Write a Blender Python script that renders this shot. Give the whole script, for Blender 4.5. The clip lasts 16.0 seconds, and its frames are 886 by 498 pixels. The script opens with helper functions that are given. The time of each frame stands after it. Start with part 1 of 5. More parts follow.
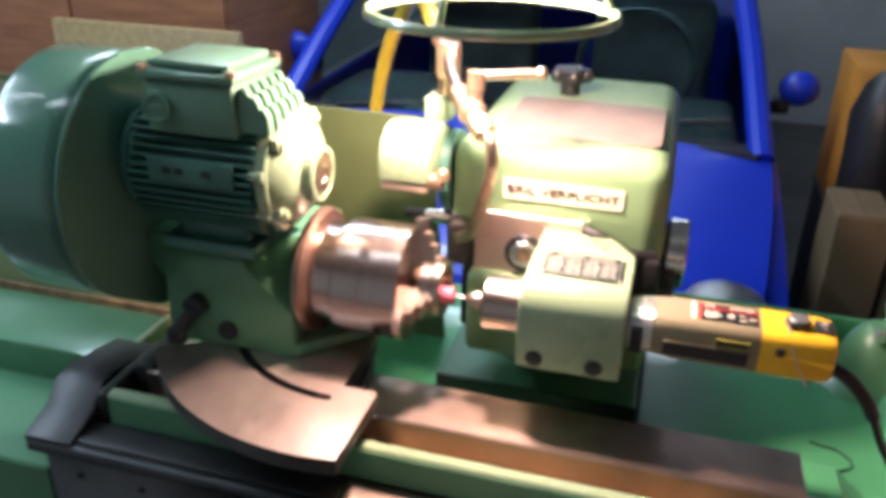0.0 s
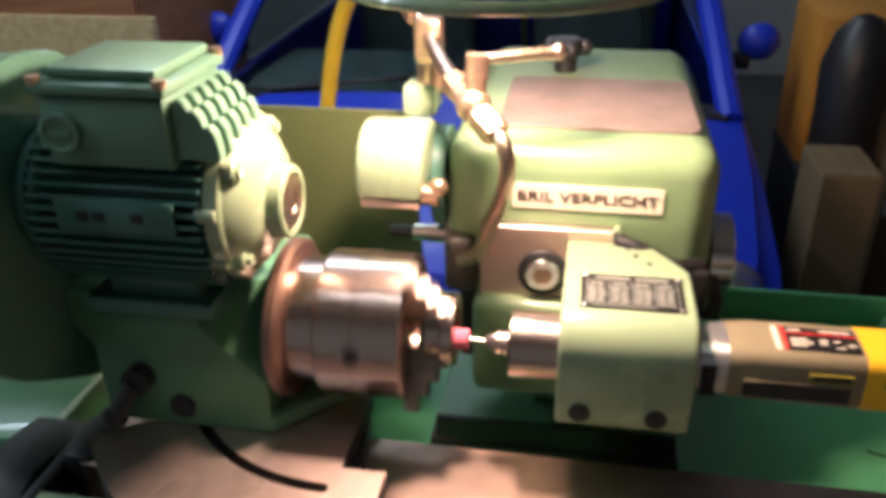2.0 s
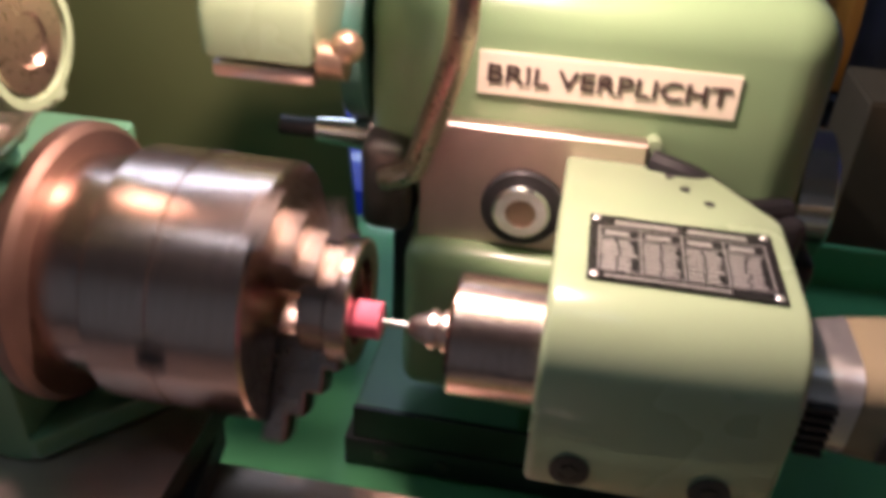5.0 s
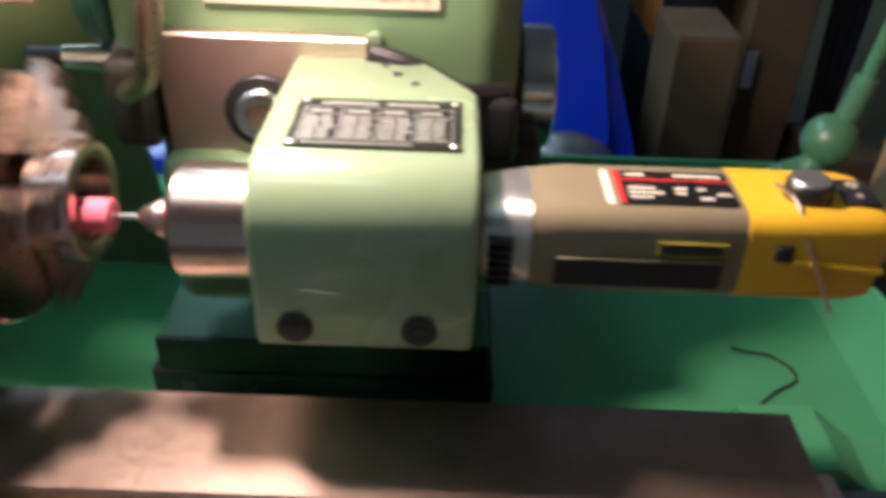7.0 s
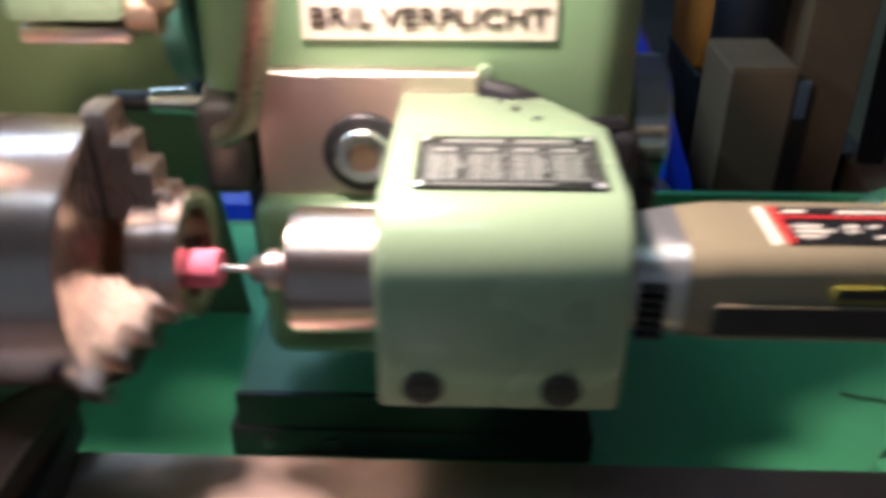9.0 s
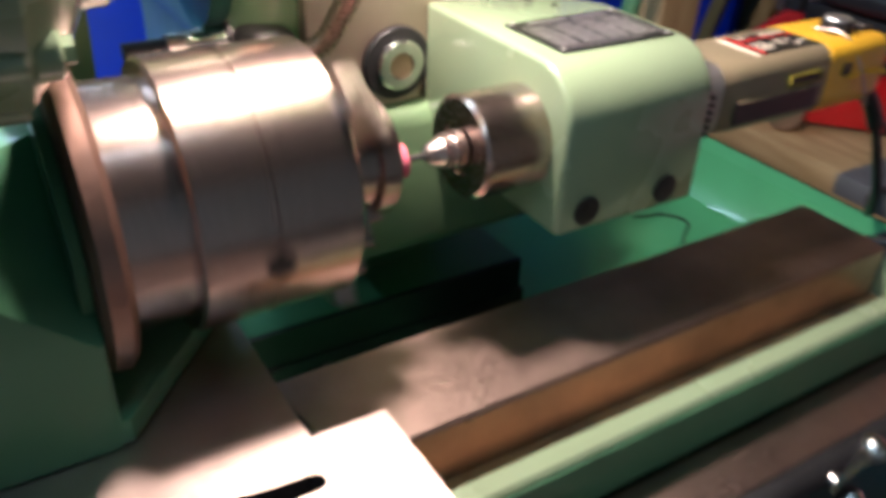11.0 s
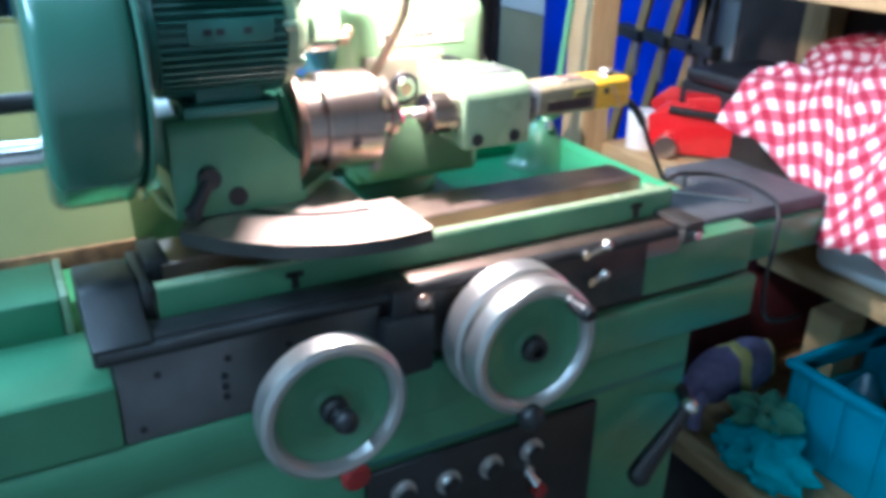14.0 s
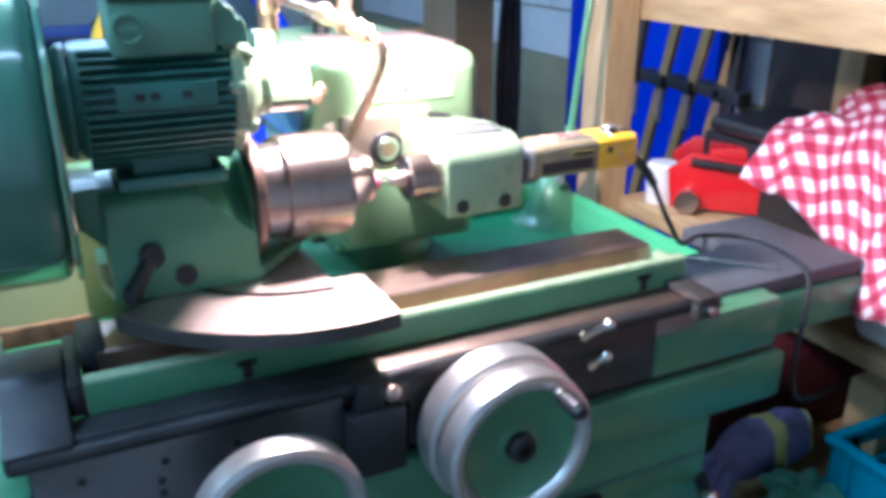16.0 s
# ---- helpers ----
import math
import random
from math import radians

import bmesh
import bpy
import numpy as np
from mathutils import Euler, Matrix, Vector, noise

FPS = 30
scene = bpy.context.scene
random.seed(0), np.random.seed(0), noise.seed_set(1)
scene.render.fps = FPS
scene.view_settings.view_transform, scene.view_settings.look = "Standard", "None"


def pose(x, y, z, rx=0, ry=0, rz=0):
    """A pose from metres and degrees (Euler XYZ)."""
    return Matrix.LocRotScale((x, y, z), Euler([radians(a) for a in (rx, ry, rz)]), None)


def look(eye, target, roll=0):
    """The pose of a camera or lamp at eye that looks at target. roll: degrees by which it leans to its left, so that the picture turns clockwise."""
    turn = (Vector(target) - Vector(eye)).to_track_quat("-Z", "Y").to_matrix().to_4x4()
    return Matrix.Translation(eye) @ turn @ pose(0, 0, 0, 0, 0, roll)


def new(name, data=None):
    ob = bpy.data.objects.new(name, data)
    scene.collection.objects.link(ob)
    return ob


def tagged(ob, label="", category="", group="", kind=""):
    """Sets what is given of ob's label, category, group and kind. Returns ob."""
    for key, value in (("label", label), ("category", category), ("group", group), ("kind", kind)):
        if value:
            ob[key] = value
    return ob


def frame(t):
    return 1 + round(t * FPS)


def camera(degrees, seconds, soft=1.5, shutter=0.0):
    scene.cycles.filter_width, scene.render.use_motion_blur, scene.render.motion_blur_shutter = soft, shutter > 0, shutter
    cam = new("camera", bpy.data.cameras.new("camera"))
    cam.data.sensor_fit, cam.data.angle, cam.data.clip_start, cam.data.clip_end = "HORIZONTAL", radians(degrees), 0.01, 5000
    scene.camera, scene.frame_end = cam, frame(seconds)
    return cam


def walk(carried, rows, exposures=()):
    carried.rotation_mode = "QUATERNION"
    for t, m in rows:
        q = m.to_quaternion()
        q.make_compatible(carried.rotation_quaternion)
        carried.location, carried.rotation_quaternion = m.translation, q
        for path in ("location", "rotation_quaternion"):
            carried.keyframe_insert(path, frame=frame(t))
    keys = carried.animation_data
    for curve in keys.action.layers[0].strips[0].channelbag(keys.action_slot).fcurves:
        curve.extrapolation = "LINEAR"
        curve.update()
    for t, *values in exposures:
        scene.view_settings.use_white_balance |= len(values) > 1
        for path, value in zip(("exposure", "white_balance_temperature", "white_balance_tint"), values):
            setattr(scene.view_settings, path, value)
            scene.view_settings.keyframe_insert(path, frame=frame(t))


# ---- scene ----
cam = camera(57.1, 16.0, soft=4.8, shutter=0.9)
PATH = [
    (0, (0.087, -0.64, 1.47), (-0.394, 1.105, 0.619), 1.5),
    (0.5, (0.071, -0.592, 1.447), (-0.388, 1.148, 0.574), 1.8),
    (1, (0.059, -0.56, 1.44), (-0.372, 1.161, 0.517), 1.2),
    (1.5, (0.027, -0.521, 1.451), (-0.356, 1.127, 0.385), -1.2),
    (2, (-0.011, -0.487, 1.443), (-0.33, 1.262, 0.527), -0.9),
    (2.5, (-0.048, -0.447, 1.428), (-0.303, 1.304, 0.496), 0.4),
    (3, (-0.045, -0.372, 1.412), (-0.38, 1.352, 0.454), 3.2),
    (5.5, (-0.01, -0.233, 1.297), (-0.225, 1.428, 0.203), 2.7),
    (6, (0.004, -0.248, 1.295), (-0.145, 1.42, 0.201), 2.3),
    (6.5, (0.033, -0.266, 1.293), (-0.024, 1.407, 0.199), 2.4),
    (7, (0.064, -0.279, 1.289), (0.065, 1.388, 0.183), 2.1),
    (7.5, (0.108, -0.278, 1.285), (-0.037, 1.424, 0.245), 0.9),
    (8, (0.141, -0.278, 1.279), (0.041, 1.438, 0.258), 2.0),
    (8.5, (0.095, -0.268, 1.282), (0.027, 1.448, 0.258), 1.0),
    (9, (0.018, -0.25, 1.274), (-0.048, 1.465, 0.248), -0.2),
    (11.5, (-0.31, -0.286, 1.259), (0.747, 1.054, 0.218), 2.8),
    (12, (-0.353, -0.341, 1.278), (0.725, 1.001, 0.26), 2.2),
    (12.5, (-0.398, -0.443, 1.344), (0.608, 0.997, 0.388), 3.4),
    (13, (-0.434, -0.614, 1.353), (0.493, 0.949, 0.517), 2.2),
    (13.5, (-0.495, -0.768, 1.339), (0.376, 0.838, 0.525), 1.4),
    (14, (-0.515, -0.847, 1.352), (0.369, 0.75, 0.536), 1.2),
    (14.5, (-0.523, -0.869, 1.366), (0.374, 0.737, 0.582), 0.8),
    (15, (-0.5, -0.861, 1.371), (0.384, 0.768, 0.619), 0.8),
    (15.5, (-0.456, -0.845, 1.366), (0.4, 0.815, 0.651), 0.5),
    (16, (-0.403, -0.779, 1.353), (0.41, 0.895, 0.622), 0.1),
]
EXPOSURES = [(0.0, 0.88, 5950, 14), (1.0, 0.62, 6100, 14), (2.5, 0.07, 6400, 16), (5.5, -0.45, 5850, 22), (6.5, -0.3, 5750, 15), (7.5, 0.28, 5250, 3), (9.0, 0.17, 5150, 6), (11.5, 0.06, 5250, 4), (12.5, 0.05, 5200, 3), (13.2, 0.75, 5000, 2), (13.6, 1.52, 4750, 0), (14.5, 1.84, 4550, 2), (16.0, 1.75, 4600, 9)]; walk(cam, [(t, look(e, a, r)) for t, e, a, r in PATH], EXPOSURES)

# ---- light ----
world = bpy.data.worlds.new("world")
world.use_nodes = True
world.node_tree.nodes["Background"].inputs[0].default_value = (0.6, 0.7, 0.8, 1)
world.node_tree.nodes["Background"].inputs[1].default_value = 0.05
scene.world = world

LAMP = (-0.065, 0.045, 1.395)


def lamp(kind, name, m, energy, color, **more):
    data = bpy.data.lights.new(name, kind)
    data.energy, data.color = energy, color
    for key, value in more.items():
        if key == "size":
            data.shape, data.size, data.size_y = "RECTANGLE", value[0], value[1]
        elif key == "radius":
            data.shadow_soft_size = value
        elif key == "cone":
            data.spot_size, data.spot_blend = radians(value), 0.12
    ob = new(name, data)
    ob.matrix_basis = m
    return ob


lamp("SPOT", "work_lamp_light", look((LAMP[0] - 0.026, LAMP[1] + 0.028, LAMP[2] + 0.006), (-0.06, 0.02, 1.0)), 17.5, (1.0, 0.66, 0.50), radius=0.022, cone=172)
lamp("AREA", "unseen_tube_light", look((-0.6, -0.4, 2.36), (-0.6, -0.35, 0.0)), 1.0, (0.76, 0.92, 1.0), size=(1.2, 0.08))
lamp("AREA", "unseen_tube_light", look((-0.75, 1.1, 2.36), (-0.8, 1.15, 0.0)), 11.0, (0.76, 0.92, 1.0), size=(1.2, 0.08))
lamp("AREA", "unseen_tube_light", look((-1.9, -0.2, 2.36), (-1.4, -0.2, 0.0)), 14.0, (0.76, 0.92, 1.0), size=(1.2, 0.08))

# added lamp out of view, brightens the car and the wall behind it
lamp("AREA", "unseen_tube_light", look((-0.3, 3.0, 2.36), (-0.3, 2.95, 0.0)), 5.0, (0.76, 0.92, 1.0), size=(1.2, 0.08))

# ---- materials ----


def material(name, color, rough=0.5, metal=0.0, vary=0.25, scale=30.0, bump=0.1, fine=400.0, coat=0.0, dark=None, grain=None, spec=0.5):
    m = bpy.data.materials.new(name)
    m.use_nodes = True
    n, l = m.node_tree.nodes, m.node_tree.links
    b = n["Principled BSDF"]
    pos = n.new("ShaderNodeTexCoord").outputs["Object"]
    if grain:
        mp = n.new("ShaderNodeMapping")
        mp.inputs["Scale"].default_value = grain
        l.new(pos, mp.inputs[0])
        pos = mp.outputs[0]
    big = n.new("ShaderNodeTexNoise")
    big.inputs["Scale"].default_value, big.inputs["Detail"].default_value = scale, 6
    small = n.new("ShaderNodeTexNoise")
    small.inputs["Scale"].default_value, small.inputs["Detail"].default_value = fine, 3
    l.new(pos, big.inputs["Vector"]), l.new(pos, small.inputs["Vector"])
    ramp = n.new("ShaderNodeValToRGB")
    d = dark or tuple(c * (1 - vary) for c in color)
    ramp.color_ramp.elements[0].position, ramp.color_ramp.elements[1].position = 0.3, 0.65
    ramp.color_ramp.elements[0].color, ramp.color_ramp.elements[1].color = (*d, 1), (*color, 1)
    l.new(big.outputs["Fac"], ramp.inputs[0])
    l.new(ramp.outputs[0], b.inputs["Base Color"])
    rr = n.new("ShaderNodeMapRange")
    rr.inputs["To Min"].default_value, rr.inputs["To Max"].default_value = max(0.03, rough - 0.12), min(1, rough + 0.12)
    l.new(small.outputs["Fac"], rr.inputs["Value"])
    l.new(rr.outputs[0], b.inputs["Roughness"])
    b.inputs["Metallic"].default_value = metal
    b.inputs["Coat Weight"].default_value = coat
    b.inputs["Specular IOR Level"].default_value = spec
    if bump:
        bp = n.new("ShaderNodeBump")
        bp.inputs["Strength"].default_value, bp.inputs["Distance"].default_value = bump, 0.001
        l.new(small.outputs["Fac"], bp.inputs["Height"])
        l.new(bp.outputs[0], b.inputs["Normal"])
    return m


def glow(name, color, strength):
    m = bpy.data.materials.new(name)
    m.use_nodes = True
    b = m.node_tree.nodes["Principled BSDF"]
    b.inputs["Base Color"].default_value = (*color, 1)
    b.inputs["Emission Color"].default_value, b.inputs["Emission Strength"].default_value = (*color, 1), strength
    return m


def glass(name, color, rough=0.02):
    m = bpy.data.materials.new(name)
    m.use_nodes = True
    b = m.node_tree.nodes["Principled BSDF"]
    b.inputs["Base Color"].default_value = (*color, 1)
    b.inputs["Roughness"].default_value, b.inputs["Transmission Weight"].default_value = rough, 1.0
    b.inputs["IOR"].default_value = 1.1
    return m


GREEN = material("machine_green", (0.100, 0.258, 0.135), 0.33, vary=0.16, scale=14, bump=0.06, fine=180, coat=0.25)
# motor green again, lightened for the work lamp's light on box and ribs
MOTORLIT = material("motor_green_lit", (0.12, 0.25, 0.165), 0.36, vary=0.15, scale=25, bump=0.08, fine=220, coat=0.2)
DKGREEN = material("motor_green", (0.055, 0.165, 0.13), 0.4, vary=0.2, scale=25, bump=0.1, fine=220, coat=0.15)
PALE = material("pale_green", (0.27, 0.36, 0.22), 0.26, vary=0.04, scale=5, bump=0.0, fine=14, coat=0.6)
HOODGREEN = material("hood_green", (0.21, 0.325, 0.17), 0.34, vary=0.08, scale=7, bump=0.03, fine=60, coat=0.3)
OLIVE = material("olive_green_sheet", (0.155, 0.195, 0.082), 0.4, vary=0.15, scale=8, bump=0.05, fine=150, coat=0.2)
TRAYGREEN = material("tray_green", (0.095, 0.37, 0.165), 0.34, vary=0.2, scale=9, bump=0.06, fine=150, coat=0.3)
GLOSSGREEN = material("glossy_guard_green", (0.085, 0.20, 0.14), 0.2, vary=0.1, scale=9, bump=0.02, fine=90, coat=0.5)
WAYSTEEL = material("oily_way_steel", (0.54, 0.41, 0.35), 0.42, 1.0, vary=0.5, scale=9, bump=0.1, fine=300)
APRON = material("grey_apron_metal", (0.17, 0.17, 0.175), 0.45, 0.6, vary=0.3, scale=14, bump=0.12, fine=240)
STEEL = material("ground_steel", (0.66, 0.55, 0.50), 0.34, 1.0, vary=0.22, scale=40, bump=0.08, fine=300, grain=(1, 14, 14))
TURNED = material("turned_steel", (0.52, 0.41, 0.36), 0.25, 1.0, vary=0.15, scale=60, bump=0.06, fine=500, grain=(20, 1, 1))
FLANGE = material("browned_flange_steel", (0.36, 0.23, 0.18), 0.42, 0.9, vary=0.25, scale=30, bump=0.08, fine=300)
JAWSTEEL = material("hardened_jaw_steel", (0.42, 0.34, 0.30), 0.3, 1.0, vary=0.2, scale=40, bump=0.06, fine=300)
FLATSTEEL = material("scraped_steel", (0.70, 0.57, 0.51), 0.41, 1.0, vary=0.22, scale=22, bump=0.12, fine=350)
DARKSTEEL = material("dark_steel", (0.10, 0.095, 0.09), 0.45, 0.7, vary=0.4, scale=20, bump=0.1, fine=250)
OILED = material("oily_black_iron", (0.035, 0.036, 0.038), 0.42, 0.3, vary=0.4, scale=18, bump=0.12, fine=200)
CHROME = material("chrome", (0.85, 0.84, 0.82), 0.2, 1.0, vary=0.05, scale=30, bump=0)
CAST = material("cast_aluminium", (0.62, 0.61, 0.59), 0.36, 0.9, vary=0.12, scale=30, bump=0.06, fine=350)
BRASS = material("worn_brass", (0.58, 0.41, 0.29), 0.35, 0.9, vary=0.3, scale=60, bump=0.12, fine=350)
COPPER = material("copper_pipe", (0.60, 0.45, 0.37), 0.3, 1.0, vary=0.12, scale=30, bump=0.0)
BLACK = material("black_plastic", (0.018, 0.018, 0.02), 0.4, vary=0.3, scale=40, bump=0.08)
RUBBER = material("brown_rubber_mat", (0.19, 0.15, 0.13), 0.62, vary=0.3, scale=35, bump=0.3, fine=700)
GREYMAT = material("grey_rubber", (0.085, 0.09, 0.10), 0.6, vary=0.25, scale=16, bump=0.2, fine=500)
KHAKI = material("khaki_plastic", (0.23, 0.195, 0.12), 0.36, vary=0.1, scale=30, bump=0.05)
YELLOW = material("yellow_plastic", (0.80, 0.47, 0.02), 0.35, vary=0.1, scale=25, bump=0.04)
HOSE = material("yellow_hose", (0.66, 0.47, 0.04), 0.35, vary=0.15, scale=25, bump=0.04)
PINK = material("pink_corundum", (0.80, 0.18, 0.27), 0.85, vary=0.12, scale=200, bump=0.4, fine=1200)
CREAM = material("cream_sticker", (0.80, 0.74, 0.60), 0.5, vary=0.06, scale=40, bump=0.0)
INK = material("black_ink", (0.02, 0.018, 0.018), 0.5, bump=0)
PLATEBLK = material("black_data_plate", (0.02, 0.02, 0.02), 0.3, 0.4, bump=0.03)
SILVER = material("etched_aluminium", (0.75, 0.74, 0.72), 0.35, 0.8, bump=0)
REDINK = material("red_ink", (0.62, 0.03, 0.03), 0.4, bump=0)
REDBUTTON = material("red_button_plastic", (0.30, 0.02, 0.02), 0.45, vary=0.2, scale=60)
RUST = material("rusty_gutter", (0.36, 0.22, 0.10), 0.7, 0.1, vary=0.55, scale=35, bump=0.3, dark=(0.12, 0.07, 0.04))
WOOD = material("pine_wood", (0.46, 0.335, 0.165), 0.65, vary=0.35, scale=9, bump=0.15, fine=120, grain=(6, 1, 6), dark=(0.33, 0.22, 0.095))
WOODX = material("pine_board", (0.46, 0.335, 0.165), 0.65, vary=0.35, scale=9, bump=0.15, fine=120, grain=(6, 6, 1), dark=(0.33, 0.22, 0.095))
CHIP = material("brown_wood", (0.36, 0.15, 0.07), 0.5, vary=0.35, scale=7, bump=0.1, fine=140, grain=(1, 1, 8))
CARD = material("cardboard", (0.185, 0.125, 0.062), 0.8, vary=0.2, scale=8, bump=0.15, fine=160)
ORANGE = material("orange_board", (0.62, 0.26, 0.035), 0.55, vary=0.15, scale=8, bump=0.08)
BLUECAR = material("blue_car_paint", (0.012, 0.04, 0.55), 0.4, vary=0.05, scale=6, bump=0.0, coat=0.25)
BLUE = material("blue_panel", (0.008, 0.03, 0.52), 0.5, vary=0.08, scale=5, bump=0.05)
TRIMBLK = material("car_black_trim", (0.016, 0.018, 0.02), 0.5, vary=0.2, scale=20)
CARINT = material("grey_car_interior", (0.075, 0.10, 0.105), 0.7, vary=0.3, scale=12)
PALECARD = material("pale_carton", (0.55, 0.42, 0.20), 0.7, vary=0.2, scale=20, bump=0.1)
SLATE = material("slate_blue_can", (0.02, 0.08, 0.12), 0.3, vary=0.2, scale=20, coat=0.3)
BROWNINK = material("faded_brown_ink", (0.055, 0.032, 0.028), 0.5, bump=0)
DULLYEL = material("dull_yellow_line", (0.30, 0.27, 0.03), 0.5, bump=0)
SEAT = material("dark_car_interior", (0.035, 0.04, 0.045), 0.8, vary=0.3, scale=20)
WINDOW = glass("car_glass", (0.75, 0.85, 0.85))
CLEAR = glass("headlight_glass", (0.9, 0.92, 0.95), 0.08)
WALLWHITE = material("white_block_paint", (0.66, 0.67, 0.66), 0.7, vary=0.1, scale=6, bump=0.3, fine=70)
WALLBEIGE = material("beige_wall_paint", (0.33, 0.31, 0.19), 0.6, vary=0.15, scale=5, bump=0.15, fine=80)
CONCRETE = material("concrete", (0.17, 0.165, 0.155), 0.75, vary=0.35, scale=5, bump=0.25, fine=90)
CEIL = material("ceiling_board", (0.42, 0.40, 0.37), 0.8, vary=0.15, scale=4, bump=0.1)
DARKWALL = material("dark_brick", (0.05, 0.036, 0.033), 0.8, vary=0.3, scale=14, bump=0.3, fine=120)
RED = material("red_enamel", (0.52, 0.008, 0.012), 0.28, vary=0.12, scale=20, coat=0.3, bump=0.03)
TEAL = material("teal_plastic", (0.012, 0.38, 0.54), 0.42, vary=0.12, scale=12, bump=0.05)
TEALCLOTH = material("turquoise_cloth", (0.02, 0.48, 0.58), 0.85, vary=0.3, scale=30, bump=0.3)
MINT = material("pale_green_cloth", (0.16, 0.42, 0.28), 0.9, vary=0.25, scale=30, bump=0.3)
PURPLE = material("purple_glove_cloth", (0.30, 0.26, 0.48), 0.9, vary=0.3, scale=60, bump=0.4)
LIME = material("yellow_glove_band", (0.70, 0.64, 0.22), 0.85, vary=0.2, scale=60, bump=0.3)
WHITEPL = material("white_plastic", (0.72, 0.72, 0.70), 0.4, vary=0.08, scale=20)
BULB = glow("warm_bulb", (1.0, 0.75, 0.45), 25)
TUBE = glow("fluorescent_tube", (0.9, 0.97, 1.0), 9)


def gingham():
    m = bpy.data.materials.new("red_white_gingham")
    m.use_nodes = True
    n, l = m.node_tree.nodes, m.node_tree.links
    b = n["Principled BSDF"]
    uv = n.new("ShaderNodeUVMap")
    uv.uv_map = "cloth"
    sep = n.new("ShaderNodeSeparateXYZ")
    l.new(uv.outputs[0], sep.inputs[0])
    bands = []
    for k in (0, 1):
        f = n.new("ShaderNodeMath")
        f.operation = "FRACT"
        l.new(sep.outputs[k], f.inputs[0])
        g = n.new("ShaderNodeMath")
        g.operation = "GREATER_THAN"
        g.inputs[1].default_value = 0.5
        l.new(f.outputs[0], g.inputs[0])
        bands.append(g)
    add = n.new("ShaderNodeMath")
    add.operation = "ADD"
    l.new(bands[0].outputs[0], add.inputs[0]), l.new(bands[1].outputs[0], add.inputs[1])
    half = n.new("ShaderNodeMath")
    half.operation = "MULTIPLY"
    half.inputs[1].default_value = 0.5
    l.new(add.outputs[0], half.inputs[0])
    ramp = n.new("ShaderNodeValToRGB")
    e = ramp.color_ramp.elements
    ramp.color_ramp.interpolation = "CONSTANT"
    e[0].color, e[1].color = (0.66, 0.60, 0.62, 1), (0.30, 0.012, 0.045, 1)
    e[1].position = 0.75
    mid = e.new(0.25)
    mid.color = (0.44, 0.10, 0.15, 1)
    l.new(half.outputs[0], ramp.inputs[0])
    l.new(ramp.outputs[0], b.inputs["Base Color"])
    b.inputs["Roughness"].default_value = 0.9
    return m


GINGHAM = gingham()

# ---- mesh helpers ----


def join(*bms):
    out = bmesh.new()
    for bm in bms:
        me = bpy.data.meshes.new("tmp")
        bm.to_mesh(me)
        out.from_mesh(me)
        bpy.data.meshes.remove(me)
        bm.free()
    return out


def box(x0, x1, y0, y1, z0, z1, bevel=0.0, seg=2):
    bm = bmesh.new()
    bmesh.ops.create_cube(bm, size=1)
    for v in bm.verts:
        v.co = Vector((x0 + (v.co.x + 0.5) * (x1 - x0), y0 + (v.co.y + 0.5) * (y1 - y0), z0 + (v.co.z + 0.5) * (z1 - z0)))
    if bevel:
        bmesh.ops.bevel(bm, geom=bm.edges[:], offset=bevel, segments=seg, profile=0.5, affect="EDGES")
    return bm


def prism(pts, axis, a0, a1, bevel=0.0, seg=2):
    """A 2D outline pushed along an axis: x takes (y, z), y takes (x, z), z takes (x, y)."""
    bm = bmesh.new()
    at = {"x": lambda p, a: (a, p[0], p[1]), "y": lambda p, a: (p[0], a, p[1]), "z": lambda p, a: (p[0], p[1], a)}[axis]
    lo = [bm.verts.new(at(p, a0)) for p in pts]
    hi = [bm.verts.new(at(p, a1)) for p in pts]
    n = len(pts)
    caps = [bm.faces.new(lo), bm.faces.new(hi)]
    for i in range(n):
        bm.faces.new((lo[i], lo[(i + 1) % n], hi[(i + 1) % n], hi[i]))
    bmesh.ops.recalc_face_normals(bm, faces=bm.faces[:])
    if bevel:
        edges = [e for f in caps for e in f.edges]
        bmesh.ops.bevel(bm, geom=list(set(edges)), offset=bevel, segments=seg, profile=0.5, affect="EDGES")
    return bm


def lathe(profile, axis="x", at=(0, 0, 0), seg=40):
    """Turns (along, radius) rows round an axis."""
    bm = bmesh.new()
    put = {"x": lambda a, c, s: (a, c, s), "y": lambda a, c, s: (c, a, s), "z": lambda a, c, s: (c, s, a)}[axis]
    rings = []
    for a, r in profile:
        if r < 1e-6:
            rings.append([bm.verts.new(Vector(put(a, 0, 0)) + Vector(at))])
        else:
            rings.append([bm.verts.new(Vector(put(a, r * math.cos(2 * math.pi * k / seg), r * math.sin(2 * math.pi * k / seg))) + Vector(at)) for k in range(seg)])
    for p, q in zip(rings, rings[1:]):
        for k in range(seg):
            j = (k + 1) % seg
            if len(p) == 1 and len(q) == 1:
                continue
            if len(p) == 1:
                bm.faces.new((p[0], q[k], q[j]))
            elif len(q) == 1:
                bm.faces.new((p[k], p[j], q[0]))
            else:
                bm.faces.new((p[k], p[j], q[j], q[k]))
    closed = profile[0] == profile[-1]
    for ring in (rings[0], rings[-1]):
        if len(ring) > 1 and not closed:
            bm.faces.new(ring)
    if closed:
        bmesh.ops.remove_doubles(bm, verts=bm.verts[:], dist=1e-6)
    bmesh.ops.recalc_face_normals(bm, faces=bm.faces[:])
    return bm


